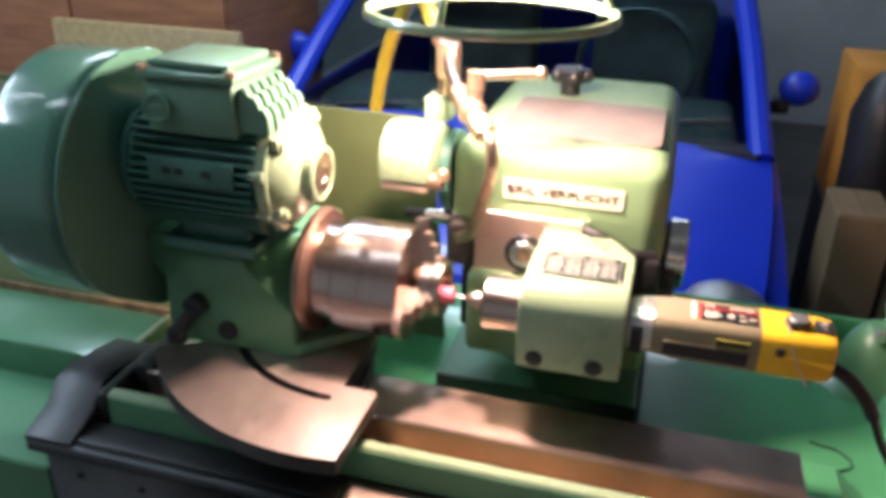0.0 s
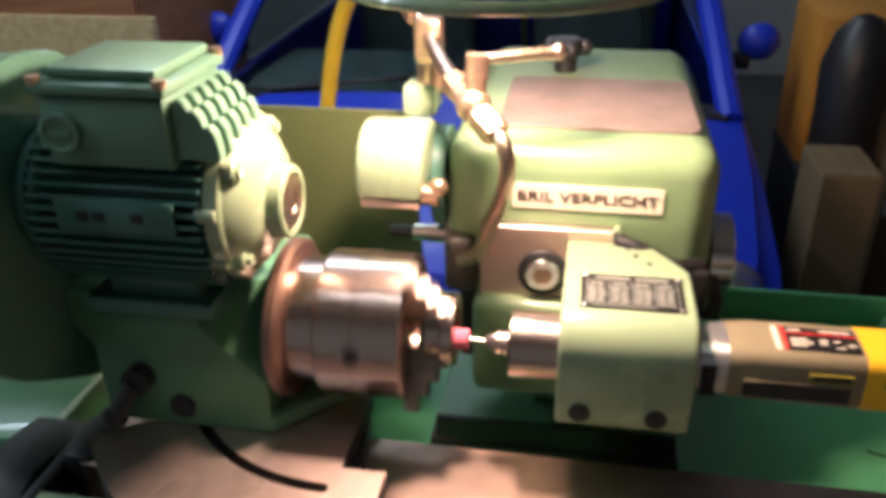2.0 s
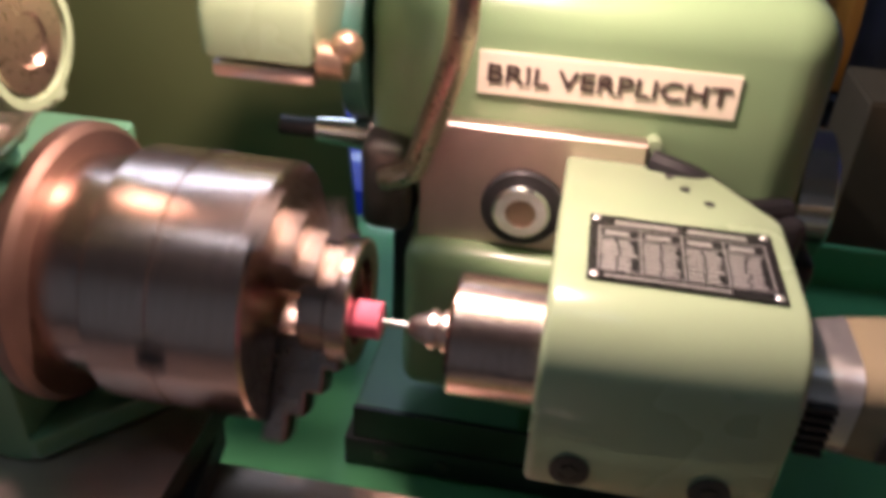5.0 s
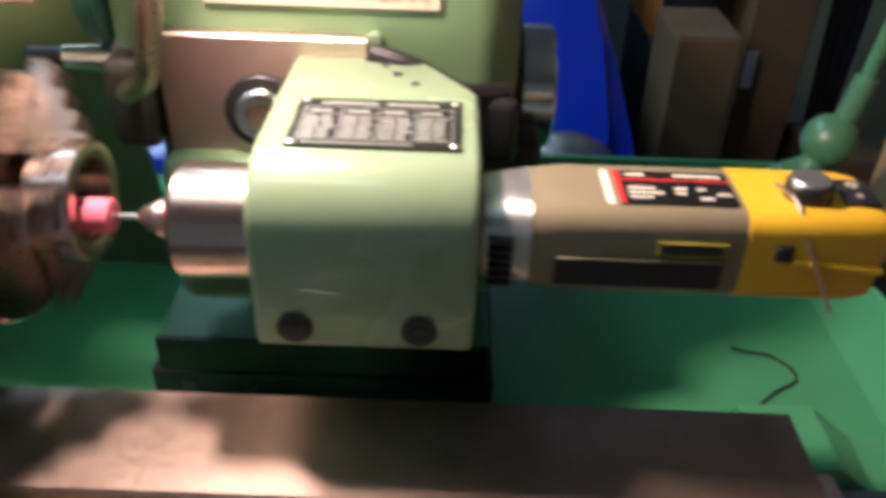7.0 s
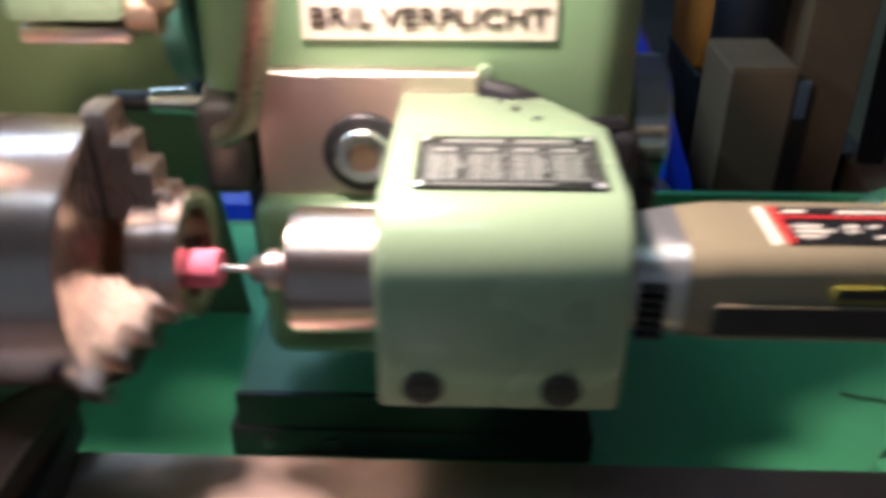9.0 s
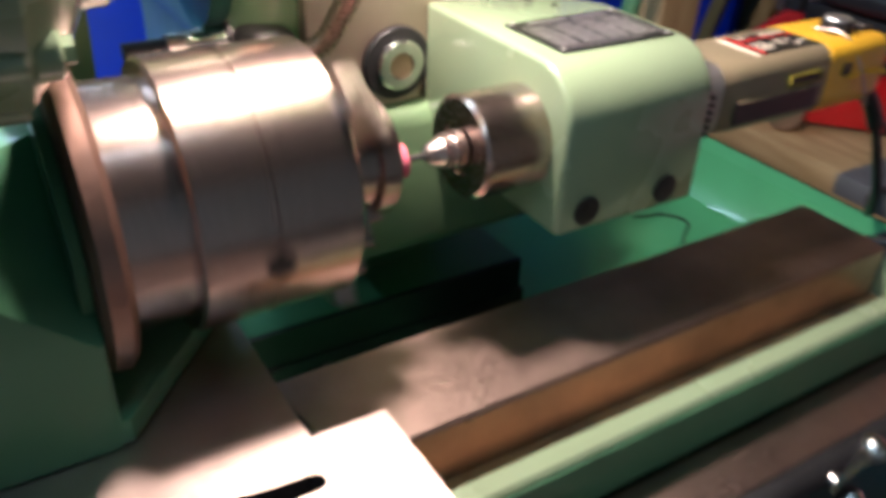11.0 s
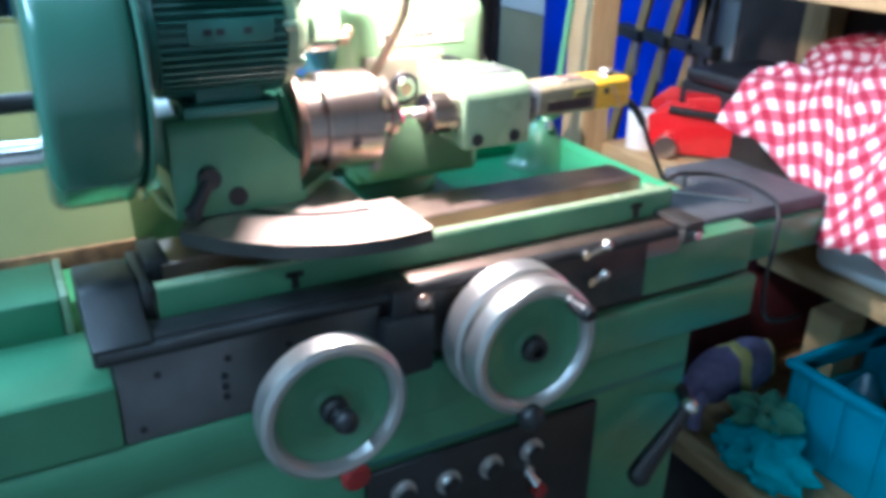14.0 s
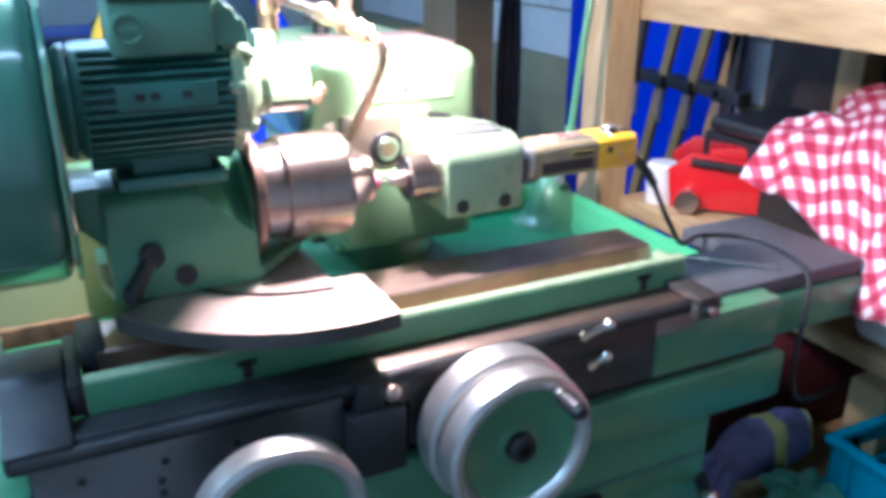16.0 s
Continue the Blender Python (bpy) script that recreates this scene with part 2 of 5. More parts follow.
def rod(p0, p1, r0, r1=None, seg=20):
    p0, p1 = Vector(p0), Vector(p1)
    bm = bmesh.new()
    r1 = r0 if r1 is None else r1
    bmesh.ops.create_cone(bm, cap_ends=True, segments=seg, radius1=r0, radius2=r1, depth=(p1 - p0).length)
    bm.transform(Matrix.Translation((p0 + p1) / 2) @ (p1 - p0).to_track_quat("Z", "Y").to_matrix().to_4x4())
    return bm


def ball(at, r, seg=20, squash=(1, 1, 1)):
    bm = bmesh.new()
    bmesh.ops.create_uvsphere(bm, u_segments=seg, v_segments=seg // 2, radius=r)
    bm.transform(Matrix.Translation(at) @ Matrix.Diagonal((*squash, 1)))
    return bm


def spline(pts, steps=8):
    pts = [Vector(p) for p in pts]
    ext = [pts[0] * 2 - pts[1], *pts, pts[-1] * 2 - pts[-2]]
    out = []
    for i in range(1, len(ext) - 2):
        a, b, c, d = ext[i - 1:i + 3]
        for k in range(steps):
            t = k / steps
            out.append(0.5 * (2 * b + (c - a) * t + (2 * a - 5 * b + 4 * c - d) * t * t + (3 * b - a - 3 * c + d) * t ** 3))
    return out + [pts[-1]]


def pipe(pts, r, seg=10, steps=8, smooth=True):
    path = spline(pts, steps) if smooth else [Vector(p) for p in pts]
    bm = bmesh.new()
    rings = []
    up = Vector((0.13, 0.31, 0.94))
    for i, p in enumerate(path):
        d = (path[min(i + 1, len(path) - 1)] - path[max(i - 1, 0)]).normalized()
        u = (up - d * up.dot(d)).normalized()
        up = u
        w = d.cross(u)
        rings.append([bm.verts.new(p + (u * math.cos(2 * math.pi * k / seg) + w * math.sin(2 * math.pi * k / seg)) * r) for k in range(seg)])
    for a, b in zip(rings, rings[1:]):
        for k in range(seg):
            bm.faces.new((a[k], a[(k + 1) % seg], b[(k + 1) % seg], b[k]))
    bm.faces.new(rings[0]), bm.faces.new(rings[-1])
    bmesh.ops.recalc_face_normals(bm, faces=bm.faces[:])
    return bm


def arc(cx, cy, r, a0, a1, n=12):
    return [(cx + r * math.cos(radians(a0 + (a1 - a0) * k / n)), cy + r * math.sin(radians(a0 + (a1 - a0) * k / n))) for k in range(n + 1)]


def hull2(points):
    pts = sorted(set((round(x, 5), round(y, 5)) for x, y in points))

    def half(seq):
        out = []
        for p in seq:
            while len(out) > 1 and (out[-1][0] - out[-2][0]) * (p[1] - out[-2][1]) - (out[-1][1] - out[-2][1]) * (p[0] - out[-2][0]) <= 0:
                out.pop()
            out.append(p)
        return out[:-1]
    return half(pts) + half(pts[::-1])


def mesh_of(name, bm, mat):
    me = bpy.data.meshes.new(name)
    bm.to_mesh(me)
    bm.free()
    me.materials.append(mat)
    for p in me.polygons:
        p.use_smooth = True
    me.set_sharp_from_angle(angle=radians(32))
    return me


BASE = {}


def thing(name, at, label, category, group="", kind=""):
    ob = new(name)
    ob.location = at
    ob.empty_display_size = 0.05
    BASE[ob] = Vector(at)
    return tagged(ob, label, category, group, kind)


def part(name, bm, mat, parent, label=""):
    """One mesh part, given in world places, under a thing or a part of it."""
    base = BASE[parent]
    bm.transform(Matrix.Translation(-base))
    ob = new(name, mesh_of(name, bm, mat))
    ob.parent = parent
    BASE[ob] = base
    if label:
        tagged(ob, label)
    return ob


def solid(name, bm, mat, label, category, group="", kind=""):
    """A thing that is one mesh, with its origin at its base."""
    lo = [min(v.co[k] for v in bm.verts) for k in range(3)]
    hi = [max(v.co[k] for v in bm.verts) for k in range(3)]
    at = Vector(((lo[0] + hi[0]) / 2, (lo[1] + hi[1]) / 2, lo[2]))
    bm.transform(Matrix.Translation(-at))
    ob = new(name, mesh_of(name, bm, mat))
    ob.location = at
    BASE[ob] = at
    return tagged(ob, label, category, group, kind)


def words(text, size, m, depth=0.0006):
    cu = bpy.data.curves.new("tmp_text", "FONT")
    cu.offset = size * 0.008
    cu.body, cu.size, cu.extrude, cu.align_x, cu.align_y = text, size, depth, "CENTER", "CENTER"
    ob = bpy.data.objects.new("tmp_text", cu)
    scene.collection.objects.link(ob)
    bpy.context.view_layer.update()
    me = bpy.data.meshes.new_from_object(ob.evaluated_get(bpy.context.evaluated_depsgraph_get()))
    bm = bmesh.new()
    bm.from_mesh(me)
    bpy.data.objects.remove(ob)
    bpy.data.meshes.remove(me)
    bm.transform(m)
    return bm

# ---- the room ----


def build_room():
    tagged(solid("floor", box(-3.2, 3.0, -2.6, 5.2, -0.1, 0.0), CONCRETE, "grey worn concrete garage floor", "floor", kind="structure"), kind="structure")
    solid("ceiling", box(-3.2, 3.0, -2.6, 5.2, 2.5, 2.6), CEIL, "dull off-white garage ceiling", "ceiling", kind="structure")
    solid("wall_north", box(-3.2, 3.0, 5.0, 5.2, 0, 2.5), WALLWHITE, "white painted block wall behind the car", "wall", kind="structure")
    solid("wall_south", box(-3.2, 3.0, -2.6, -2.4, 0, 2.5), WALLWHITE, "white painted block wall", "wall", kind="structure")
    solid("wall_west", box(-3.2, -3.0, -2.4, 5.0, 0, 2.5), WALLWHITE, "white painted block wall", "wall", kind="structure")
    east = solid("wall_east", box(1.52, 1.7, -2.4, 5.0, 0, 2.5), WALLBEIGE, "block wall painted beige below and white above", "wall", kind="structure")
    # painted blocks of the upper half, each with its own edges
    block = mesh_of("block", box(-0.008, 0.0, 0.004, 0.396, 0.004, 0.186, 0.004, 1), WALLWHITE)
    for row in range(9):
        for k in range(9):
            ob = new("block", block)
            ob.parent = east
            ob.location = Vector((1.519, 0.75 + 0.4 * k + (0.2 if row % 2 else 0.0), 0.86 + 0.19 * row)) - BASE[east]
    dark = solid("dark_partition", box(1.36, 1.40, -1.6, 0.84, 0.0, 2.2), DARKWALL, "dark brown boarded back of the storage rack", "partition", kind="structure")
    return dark


build_room()


def build_tube_lamp(at):
    x, y = at
    t = thing("fluorescent_lamp", (x, y, 2.5), "unseen white ceiling fixture with one fluorescent tube", "ceiling lamp", "ceiling lamps")
    part("housing", box(x - 0.65, x + 0.65, y - 0.05, y + 0.05, 2.44, 2.5, 0.006), WHITEPL, t)
    part("tube", rod((x - 0.6, y, 2.415), (x + 0.6, y, 2.415), 0.013), TUBE, t, "glowing white fluorescent tube")


build_tube_lamp((-0.6, -0.4))
build_tube_lamp((-0.75, 1.1))
build_tube_lamp((-1.9, -0.2))
# fixture made up to go with the added lamp over the car
build_tube_lamp((-0.3, 3.0))

# ---- the grinding machine: bed ----


def build_bed():
    t = thing("grinder_bed", (-0.25, 0.2, 0.0), "green painted cast-iron bed of a cylindrical grinder", "machine bed")
    part("pedestal", join(box(-1.15, 0.31, -0.115, 0.62, 0.0, 0.775, 0.008), box(-1.15, 0.425, -0.118, 0.55, 0.765, 0.832, 0.006)), GREEN, t)
    # black strip put in for the shade between bed and table
    part("seam_shade", box(-1.14, 0.42, -0.10, 0.5, 0.83, 0.8412), OILED, t, "black strip as the shade in the gap below the table")
    # stepped green covers at the end where the belt guard overhangs
    part("end_cover", prism([(-0.118, 0.834), (-0.118, 0.902), (-0.115, 0.905), (0.034, 0.890), (0.034, 0.834)], "x", -1.15, -0.4695, 0.002), GREEN, t)
    part("end_cover", box(-1.15, -0.500, 0.0345, 0.145, 0.848, 0.935, 0.004), GREEN, t)
    part("cover_lip", box(-0.4995, -0.490, 0.036, 0.145, 0.848, 0.937, 0.002), PALE, t, "pale worn edge of the end cover")
    stop = part("stop_button", lathe([(-0.118, 0.013), (-0.128, 0.013), (-0.1285, 0.017), (-0.138, 0.018), (-0.142, 0.014), (-0.143, 0.0)], "y", (-0.231, 0, 0.718), 24), REDBUTTON, t, "dull red push button")
    part("end_box", box(0.205, 0.41, -0.111, 0.0, 0.8415, 0.912, 0.005), GREEN, t)
    part("end_casting", box(0.42, 0.60, -0.085, 0.04, 0.835, 0.896, 0.006), GREEN, t)
    part("way_cover", join(box(0.272, 0.602, -0.078, 0.043, 0.897, 0.92, 0.004), box(0.456, 0.602, 0.038, 0.135, 0.897, 0.9199, 0.004)), GREYMAT, t, "dark grey rubber sheet covering the bed end")
    part("light_plate", box(0.258, 0.29, -0.075, 0.04, 0.90, 0.935, 0.003), CAST, t, "pale grey metal end plate")
    panel = part("control_panel", box(-0.215, 0.135, -0.127, -0.1165, 0.46, 0.704, 0.004), BLACK, t, "black control panel with round push buttons")
    for x, z in ((-0.166, 0.664), (-0.102, 0.656), (-0.039, 0.657), (0.025, 0.661)):
        part("button", lathe([(-0.127, 0.0175), (-0.131, 0.0175), (-0.132, 0.014), (-0.139, 0.013), (-0.141, 0.0)], "y", (x, 0, z), 24), CAST, panel, "round push button in a grey ring")
        part("button_cap", lathe([(-0.139, 0.0125), (-0.1425, 0.0115), (-0.1435, 0.0)], "y", (x, 0, z), 24), BLACK, panel)
    part("toggle", join(rod((0.016, -0.127, 0.635), (0.016, -0.139, 0.635), 0.008), rod((0.016, -0.138, 0.635), (0.02, -0.155, 0.622), 0.0045, 0.006)), CHROME, panel, "bright metal toggle switch")
    crank = part("crank_handle", join(rod((0.305, -0.114, 0.668), (0.285, -0.155, 0.660), 0.009), rod((0.285, -0.15, 0.660), (0.189, -0.17, 0.592), 0.010, 0.017), ball((0.187, -0.171, 0.590), 0.0175)), BLACK, t, "black tapered crank handle")
    part("crank_pin", ball((0.288, -0.152, 0.663), 0.013), CHROME, crank)
    part("red_button", lathe([(-0.127, 0.0105), (-0.137, 0.0105), (-0.139, 0.008), (-0.139, 0.0)], "y", (0.041, 0, 0.590), 24), REDBUTTON, panel, "red push button")
    part("panel_trim", box(-0.24, 0.30, -0.1165, -0.112, 0.708, 0.716), DKGREEN, t)


build_bed()


def build_table():
    t = thing("grinder_table", (-0.07, -0.02, 0.846), "sliding swivel table with a flat steel way", "machine table")
    part("way", prism([(-0.032, 0.93), (0.038, 0.93), (0.038, 0.981), (0.035, 0.984), (-0.030, 0.984), (-0.032, 0.982)], "x", -0.40, 0.25), WAYSTEEL, t, "scraped steel way with oil stains")
    part("way_core", box(-0.42, 0.26, -0.0755, 0.036, 0.905, 0.929), OILED, t)
    part("gutter", box(-0.40, 0.252, -0.0625, -0.0325, 0.93, 0.946), RUST, t, "rusty coolant gutter")
    part("front_rail", join(prism([(-0.077, 0.945), (-0.063, 0.945), (-0.063, 0.979), (-0.065, 0.981), (-0.075, 0.981), (-0.077, 0.979)], "x", -0.415, 0.268), box(0.253, 0.268, -0.0625, -0.03, 0.945, 0.974, 0.002)), PALE, t, "green front rail with a pale worn edge")
    part("rail_face", box(-0.414, 0.267, -0.0785, -0.0772, 0.946, 0.977), GREEN, t)
    for x in (-0.272, 0.205):
        part("t_slot", join(box(x - 0.0045, x + 0.0045, -0.0795, -0.0786, 0.948, 0.968), box(x - 0.010, x + 0.010, -0.0795, -0.0786, 0.962, 0.969)), OILED, t)
    part("ledge", box(-0.45, 0.262, -0.112, -0.0795, 0.90, 0.944, 0.002), WAYSTEEL, t, "bare steel ledge below the rail")
    part("ledge_cover", box(-0.47, -0.152, -0.114, -0.0797, 0.902, 0.9475, 0.003), OILED, t, "oily black cover strip")
    part("round_bar", rod((-0.48, -0.117, 0.936), (0.258, -0.117, 0.936), 0.0085, None, 16), OILED, t, "black round bar along the table front")
    part("end_stop", prism([(-0.122, 0.93), (0.03, 0.93), (0.03, 0.972), (-0.045, 0.985), (-0.068, 0.980), (-0.085, 0.962), (-0.122, 0.948)], "x", -0.485, -0.43, 0.003), OILED, t, "dark grey cast end stop")
    part("way_end_block", box(-0.416, -0.392, -0.031, 0.037, 0.93, 0.989, 0.003), OILED, t, "dark block closing the end of the way")
    part("end_stop_web", box(-0.429, -0.417, -0.078, 0.03, 0.946, 0.980, 0.003), OILED, t)
    a = part("apron_plate", box(-0.468, -0.19, -0.116, -0.10, 0.832, 0.926, 0.002), APRON, t, "dark grey apron plate with screws")
    for x, z in ((-0.43, 0.905), (-0.36, 0.905), (-0.295, 0.905), (-0.365, 0.885), (-0.365, 0.872), (-0.365, 0.86), (-0.45, 0.846)):
        part("screw", rod((x, -0.1155, z), (x, -0.1175, z), 0.0038, None, 12), OILED, a)
    part("box_knob", join(rod((-0.142, -0.113, 0.925), (-0.142, -0.128, 0.925), 0.006), ball((-0.142, -0.13, 0.925), 0.0095, 16, (1, 0.6, 1))), COPPER, t, "small worn copper-coloured knob")
    part("gear_box", join(box(-0.192, -0.13, -0.138, -0.09, 0.838, 0.912, 0.005), box(-0.18, -0.15, -0.132, -0.09, 0.905, 0.945, 0.004)), BLACK, t, "black reversing box")
    part("apron_plate", box(-0.118, 0.203, -0.113, -0.09, 0.846, 0.926, 0.002), DARKSTEEL, t, "brown-grey apron plate")
    dog = part("trip_dog", join(box(0.238, 0.272, -0.140, -0.078, 0.946, 0.9545, 0.002), box(0.238, 0.272, -0.140, -0.1265, 0.926, 0.9455, 0.002)), DARKSTEEL, t, "steel trip dog clamped on the ledge")
    part("dog_screw", rod((0.256, -0.140, 0.937), (0.256, -0.147, 0.937), 0.0065, None, 16), CHROME, dog)
    for x, z, dx in ((0.10, 0.935, 0.022), (0.113, 0.895, 0.008)):
        part("lever_pin", join(rod((x - 0.012, -0.113, z), (x - 0.012, -0.128, z), 0.006), rod((x - 0.014, -0.124, z - 0.003), (x + dx, -0.124, z + 0.006), 0.0042), ball((x + dx, -0.124, z + 0.006), 0.008)), CHROME, t, "small bright ball-ended lever")


build_table()


def build_handwheel(at, r, double):
    x, y, z = at
    t = thing("handwheel", (x, y + 0.08, z), "aluminium-rimmed handwheel with a green dished face" + (" and graduated ring" if double else ""), "handwheel", "handwheels")
    part("rim", lathe([(0.0, r * 0.76), (-0.006, r * 0.78), (-0.012, r * 0.84), (-0.013, r * 0.92), (-0.009, r * 0.985), (0.0, r), (0.016, r * 0.985), (0.02, r * 0.9), (0.012, r * 0.8), (0.0, r * 0.76)], "y", at, 64), CAST, t, "polished aluminium rim")
    part("dish", lathe([(0.004, r * 0.79), (-0.003, r * 0.76), (0.002, r * 0.6), (0.006, r * 0.32), (0.0, r * 0.2), (0.012, 0.0)], "y", at, 48), GREEN, t, "green painted dish")
    part("hub", lathe([(0.003, r * 0.2), (-0.008, r * 0.19), (-0.012, r * 0.15), (-0.012, r * 0.09), (-0.006, r * 0.08), (-0.006, 0.0)], "y", at, 32), BLACK, t)
    part("shaft", rod((x, y + 0.01, z), (x, -0.112, z), 0.014), DARKSTEEL, t)
    if double:
        part("graduated_ring", lathe([(0.024, r * 0.8), (0.024, r * 0.99), (0.028, r * 1.04), (0.058, r * 1.04), (0.062, r * 0.99), (0.062, r * 0.4)], "y", at, 64), CAST, t, "satin graduated ring")
        g = part("grip", lathe([(-0.014, 0.0), (-0.014, 0.006), (-0.03, 0.0085), (-0.05, 0.0095), (-0.056, 0.006), (-0.056, 0.0)], "y", (x + 0.033, y, z + 0.060), 20), BLACK, t, "black handwheel grip")
        part("grip_cap", lathe([(-0.014, 0.0075), (-0.024, 0.0085), (-0.024, 0.0)], "y", (x + 0.033, y, z + 0.060), 20), CHROME, g)
        part("balance_knob", ball((x - 0.006, y - 0.014, z - 0.084), 0.016), BLACK, t)
    else:
        part("knob", join(ball((x + 0.006, y - 0.018, z - 0.006), 0.0135), rod((x, y, z), (x + 0.004, y - 0.018, z - 0.004), 0.010)), BLACK, t, "round black knob on the hub")


build_handwheel((-0.277, -0.195, 0.866), 0.0795, False)
build_handwheel((-0.034, -0.195, 0.872), 0.083, True)

# ---- workhead with motor, belt guard and chuck ----
CY, CZ = 0.045, 1.094


def build_workhead():
    t = thing("workhead", (-0.29, 0.04, 0.984), "green motorised workhead with a three-jaw chuck on a steel swivel plate", "workhead")
    c = (-0.18, 0.087)
    plan = arc(*c, 0.235, 212, 280.3, 26) + [(-0.138, -0.042), (-0.172, -0.042), (-0.172, 0.05), (-0.37, 0.05)]
    plan += arc(*c, 0.147, 212, 270, 20) + arc(c[0], c[1] - 0.1515, 0.0045, 90, -90, 6)[1:-1] + arc(*c, 0.156, 270, 212, 20)
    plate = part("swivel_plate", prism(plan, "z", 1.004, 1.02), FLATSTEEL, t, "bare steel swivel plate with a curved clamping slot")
    plate.data.materials.append(DARKSTEEL)  # dark colour on the upright edge stands for its shade
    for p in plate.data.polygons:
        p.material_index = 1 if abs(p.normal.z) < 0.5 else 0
    part("slot_floor", join(prism(arc(*c, 0.19, 214, 279, 20) + [(-0.174, 0.048), (-0.36, 0.048)], "z", 0.985, 1.0035)), OILED, t)
    casting = prism([(-0.013, 1.021), (0.115, 1.021), (0.115, 1.132), (0.016, 1.132), (-0.002, 1.1275), (-0.010, 1.120), (-0.013, 1.111)], "x", -0.376, -0.236, 0.003)
    # the cast corner by the spindle is cut back in a triangular facet
    cut = bmesh.ops.bisect_plane(casting, geom=casting.verts[:] + casting.edges[:] + casting.faces[:], plane_co=(-0.285, -0.013, 1.113), plane_no=Vector((0.53, -0.62, 0.58)), clear_outer=True)
    bmesh.ops.contextual_create(casting, geom=[e for e in cut["geom_cut"] if isinstance(e, bmesh.types.BMEdge)])
    bmesh.ops.recalc_face_normals(casting, faces=casting.faces[:])
    foot = prism([(-0.385, 0.03), (-0.376, -0.0125), (-0.233, -0.0125), (-0.175, 0.052), (-0.175, 0.115), (-0.385, 0.115)], "z", 1.0205, 1.034, 0.003)
    shoulder = prism([(-0.376, 1.07), (-0.36, 1.07), (-0.36, 1.131), (-0.402, 1.131), (-0.402, 1.10)], "y", 0.0, 0.11, 0.002)
    boss = lathe([(-0.236, 0.05), (-0.2405, 0.052)], "x", (0, CY, CZ), 40)
    part("body", join(casting, foot, shoulder, boss), GREEN, t, "green cast workhead body")
    part("plug", rod((-0.309, -0.012, 1.039), (-0.309, -0.0155, 1.039), 0.0105, None, 24), OILED, t)
    part("clamp_lever", join(rod((-0.339, -0.012, 1.066), (-0.339, -0.026, 1.066), 0.0115), rod((-0.341, -0.022, 1.064), (-0.36, -0.028, 1.035), 0.0075), ball((-0.361, -0.028, 1.033), 0.010)), BLACK, t, "black clamping lever")
    part("cover_strip", box(-0.362, -0.272, -0.004, 0.03, 1.1325, 1.142, 0.002), BLACK, t)
    part("nose_flange", lathe([(-0.2355, 0.045), (-0.2355, 0.061), (-0.233, 0.0645), (-0.2265, 0.0645), (-0.2235, 0.061), (-0.2225, 0.03)], "x", (0, CY, CZ), 56), FLANGE, t, "brownish steel spindle flange")
    # the motor
    my, mz = 0.017, 1.209
    motor = part("motor", lathe([(-0.385, 0.03), (-0.384, 0.050), (-0.378, 0.053), (-0.252, 0.053), (-0.252, 0.03)], "x", (0, my, mz), 40), DKGREEN, t, "dark green finned electric motor")
    for k in range(48):
        a = radians(k * 7.5 + 3)
        if 55 < k * 7.5 + 3 < 125:
            continue
        fin = box(-0.377, -0.253, 0.051, 0.0635, -0.0011, 0.0011)
        fin.transform(Matrix.Translation((0, my, mz)) @ Matrix.Rotation(a, 4, "X"))
        part("fin", fin, DKGREEN, motor)
    part("name_plate", box(-0.352, -0.268, -0.0483, -0.0455, 1.208, 1.231, 0.0008), DKGREEN, motor)
    for x in (-0.333, -0.321, -0.294):
        part("nameplate_mark", box(x - 0.004, x + 0.004, -0.0492, -0.0484, 1.217, 1.223), OILED, motor)
    part("drive_shield", lathe([(-0.398, 0.025), (-0.397, 0.047), (-0.390, 0.052), (-0.3855, 0.052), (-0.3855, 0.03)], "x", (0, my, mz), 40), DKGREEN, t)
    # same motor paint: the pale colour puts lamplight into shield, cap, lobes, lugs
    shield = part("end_shield", join(lathe([(-0.2515, 0.0575), (-0.2505, 0.059), (-0.241, 0.059), (-0.2395, 0.0575), (-0.2395, 0.0555), (-0.236, 0.053), (-0.228, 0.044), (-0.222, 0.034), (-0.221, 0.024), (-0.221, 0.0)], "x", (0, my, mz + 0.004), 48)), PALE, t, "green ribbed motor end shield, coloured pale as lamplit")
    part("bearing_cap", lathe([(-0.222, 0.0275), (-0.212, 0.0265), (-0.2105, 0.025), (-0.2105, 0.0215), (-0.2135, 0.0205), (-0.2135, 0.0)], "x", (0, my, mz), 36), PALE, shield)
    part("bearing_face", lathe([(-0.2134, 0.0198), (-0.2112, 0.0192), (-0.2112, 0.010), (-0.2125, 0.009), (-0.2125, 0.0)], "x", (0, my, mz), 32), COPPER, shield, "copper coloured bearing disc")
    for k in range(9):
        a = radians(k * 40 + 12)
        y, z = my + 0.0565 * math.cos(a), mz + 0.004 + 0.0565 * math.sin(a)
        part("rim_lobe", lathe([(-0.256, 0.005), (-0.255, 0.0058), (-0.2425, 0.0058), (-0.2415, 0.005), (-0.2415, 0.0)], "x", (0, y, z), 14), PALE, shield)
    for a in (52, 140, 218, 312):
        y, z = my + 0.051 * math.cos(radians(a)), mz + 0.004 + 0.051 * math.sin(radians(a))
        part("lug", join(lathe([(-0.2395, 0.0085), (-0.233, 0.008), (-0.232, 0.007), (-0.232, 0.0)], "x", (0, y, z), 18), rod((-0.2335, y, z), (-0.2285, y, z), 0.0045, None, 6)), PALE, shield)
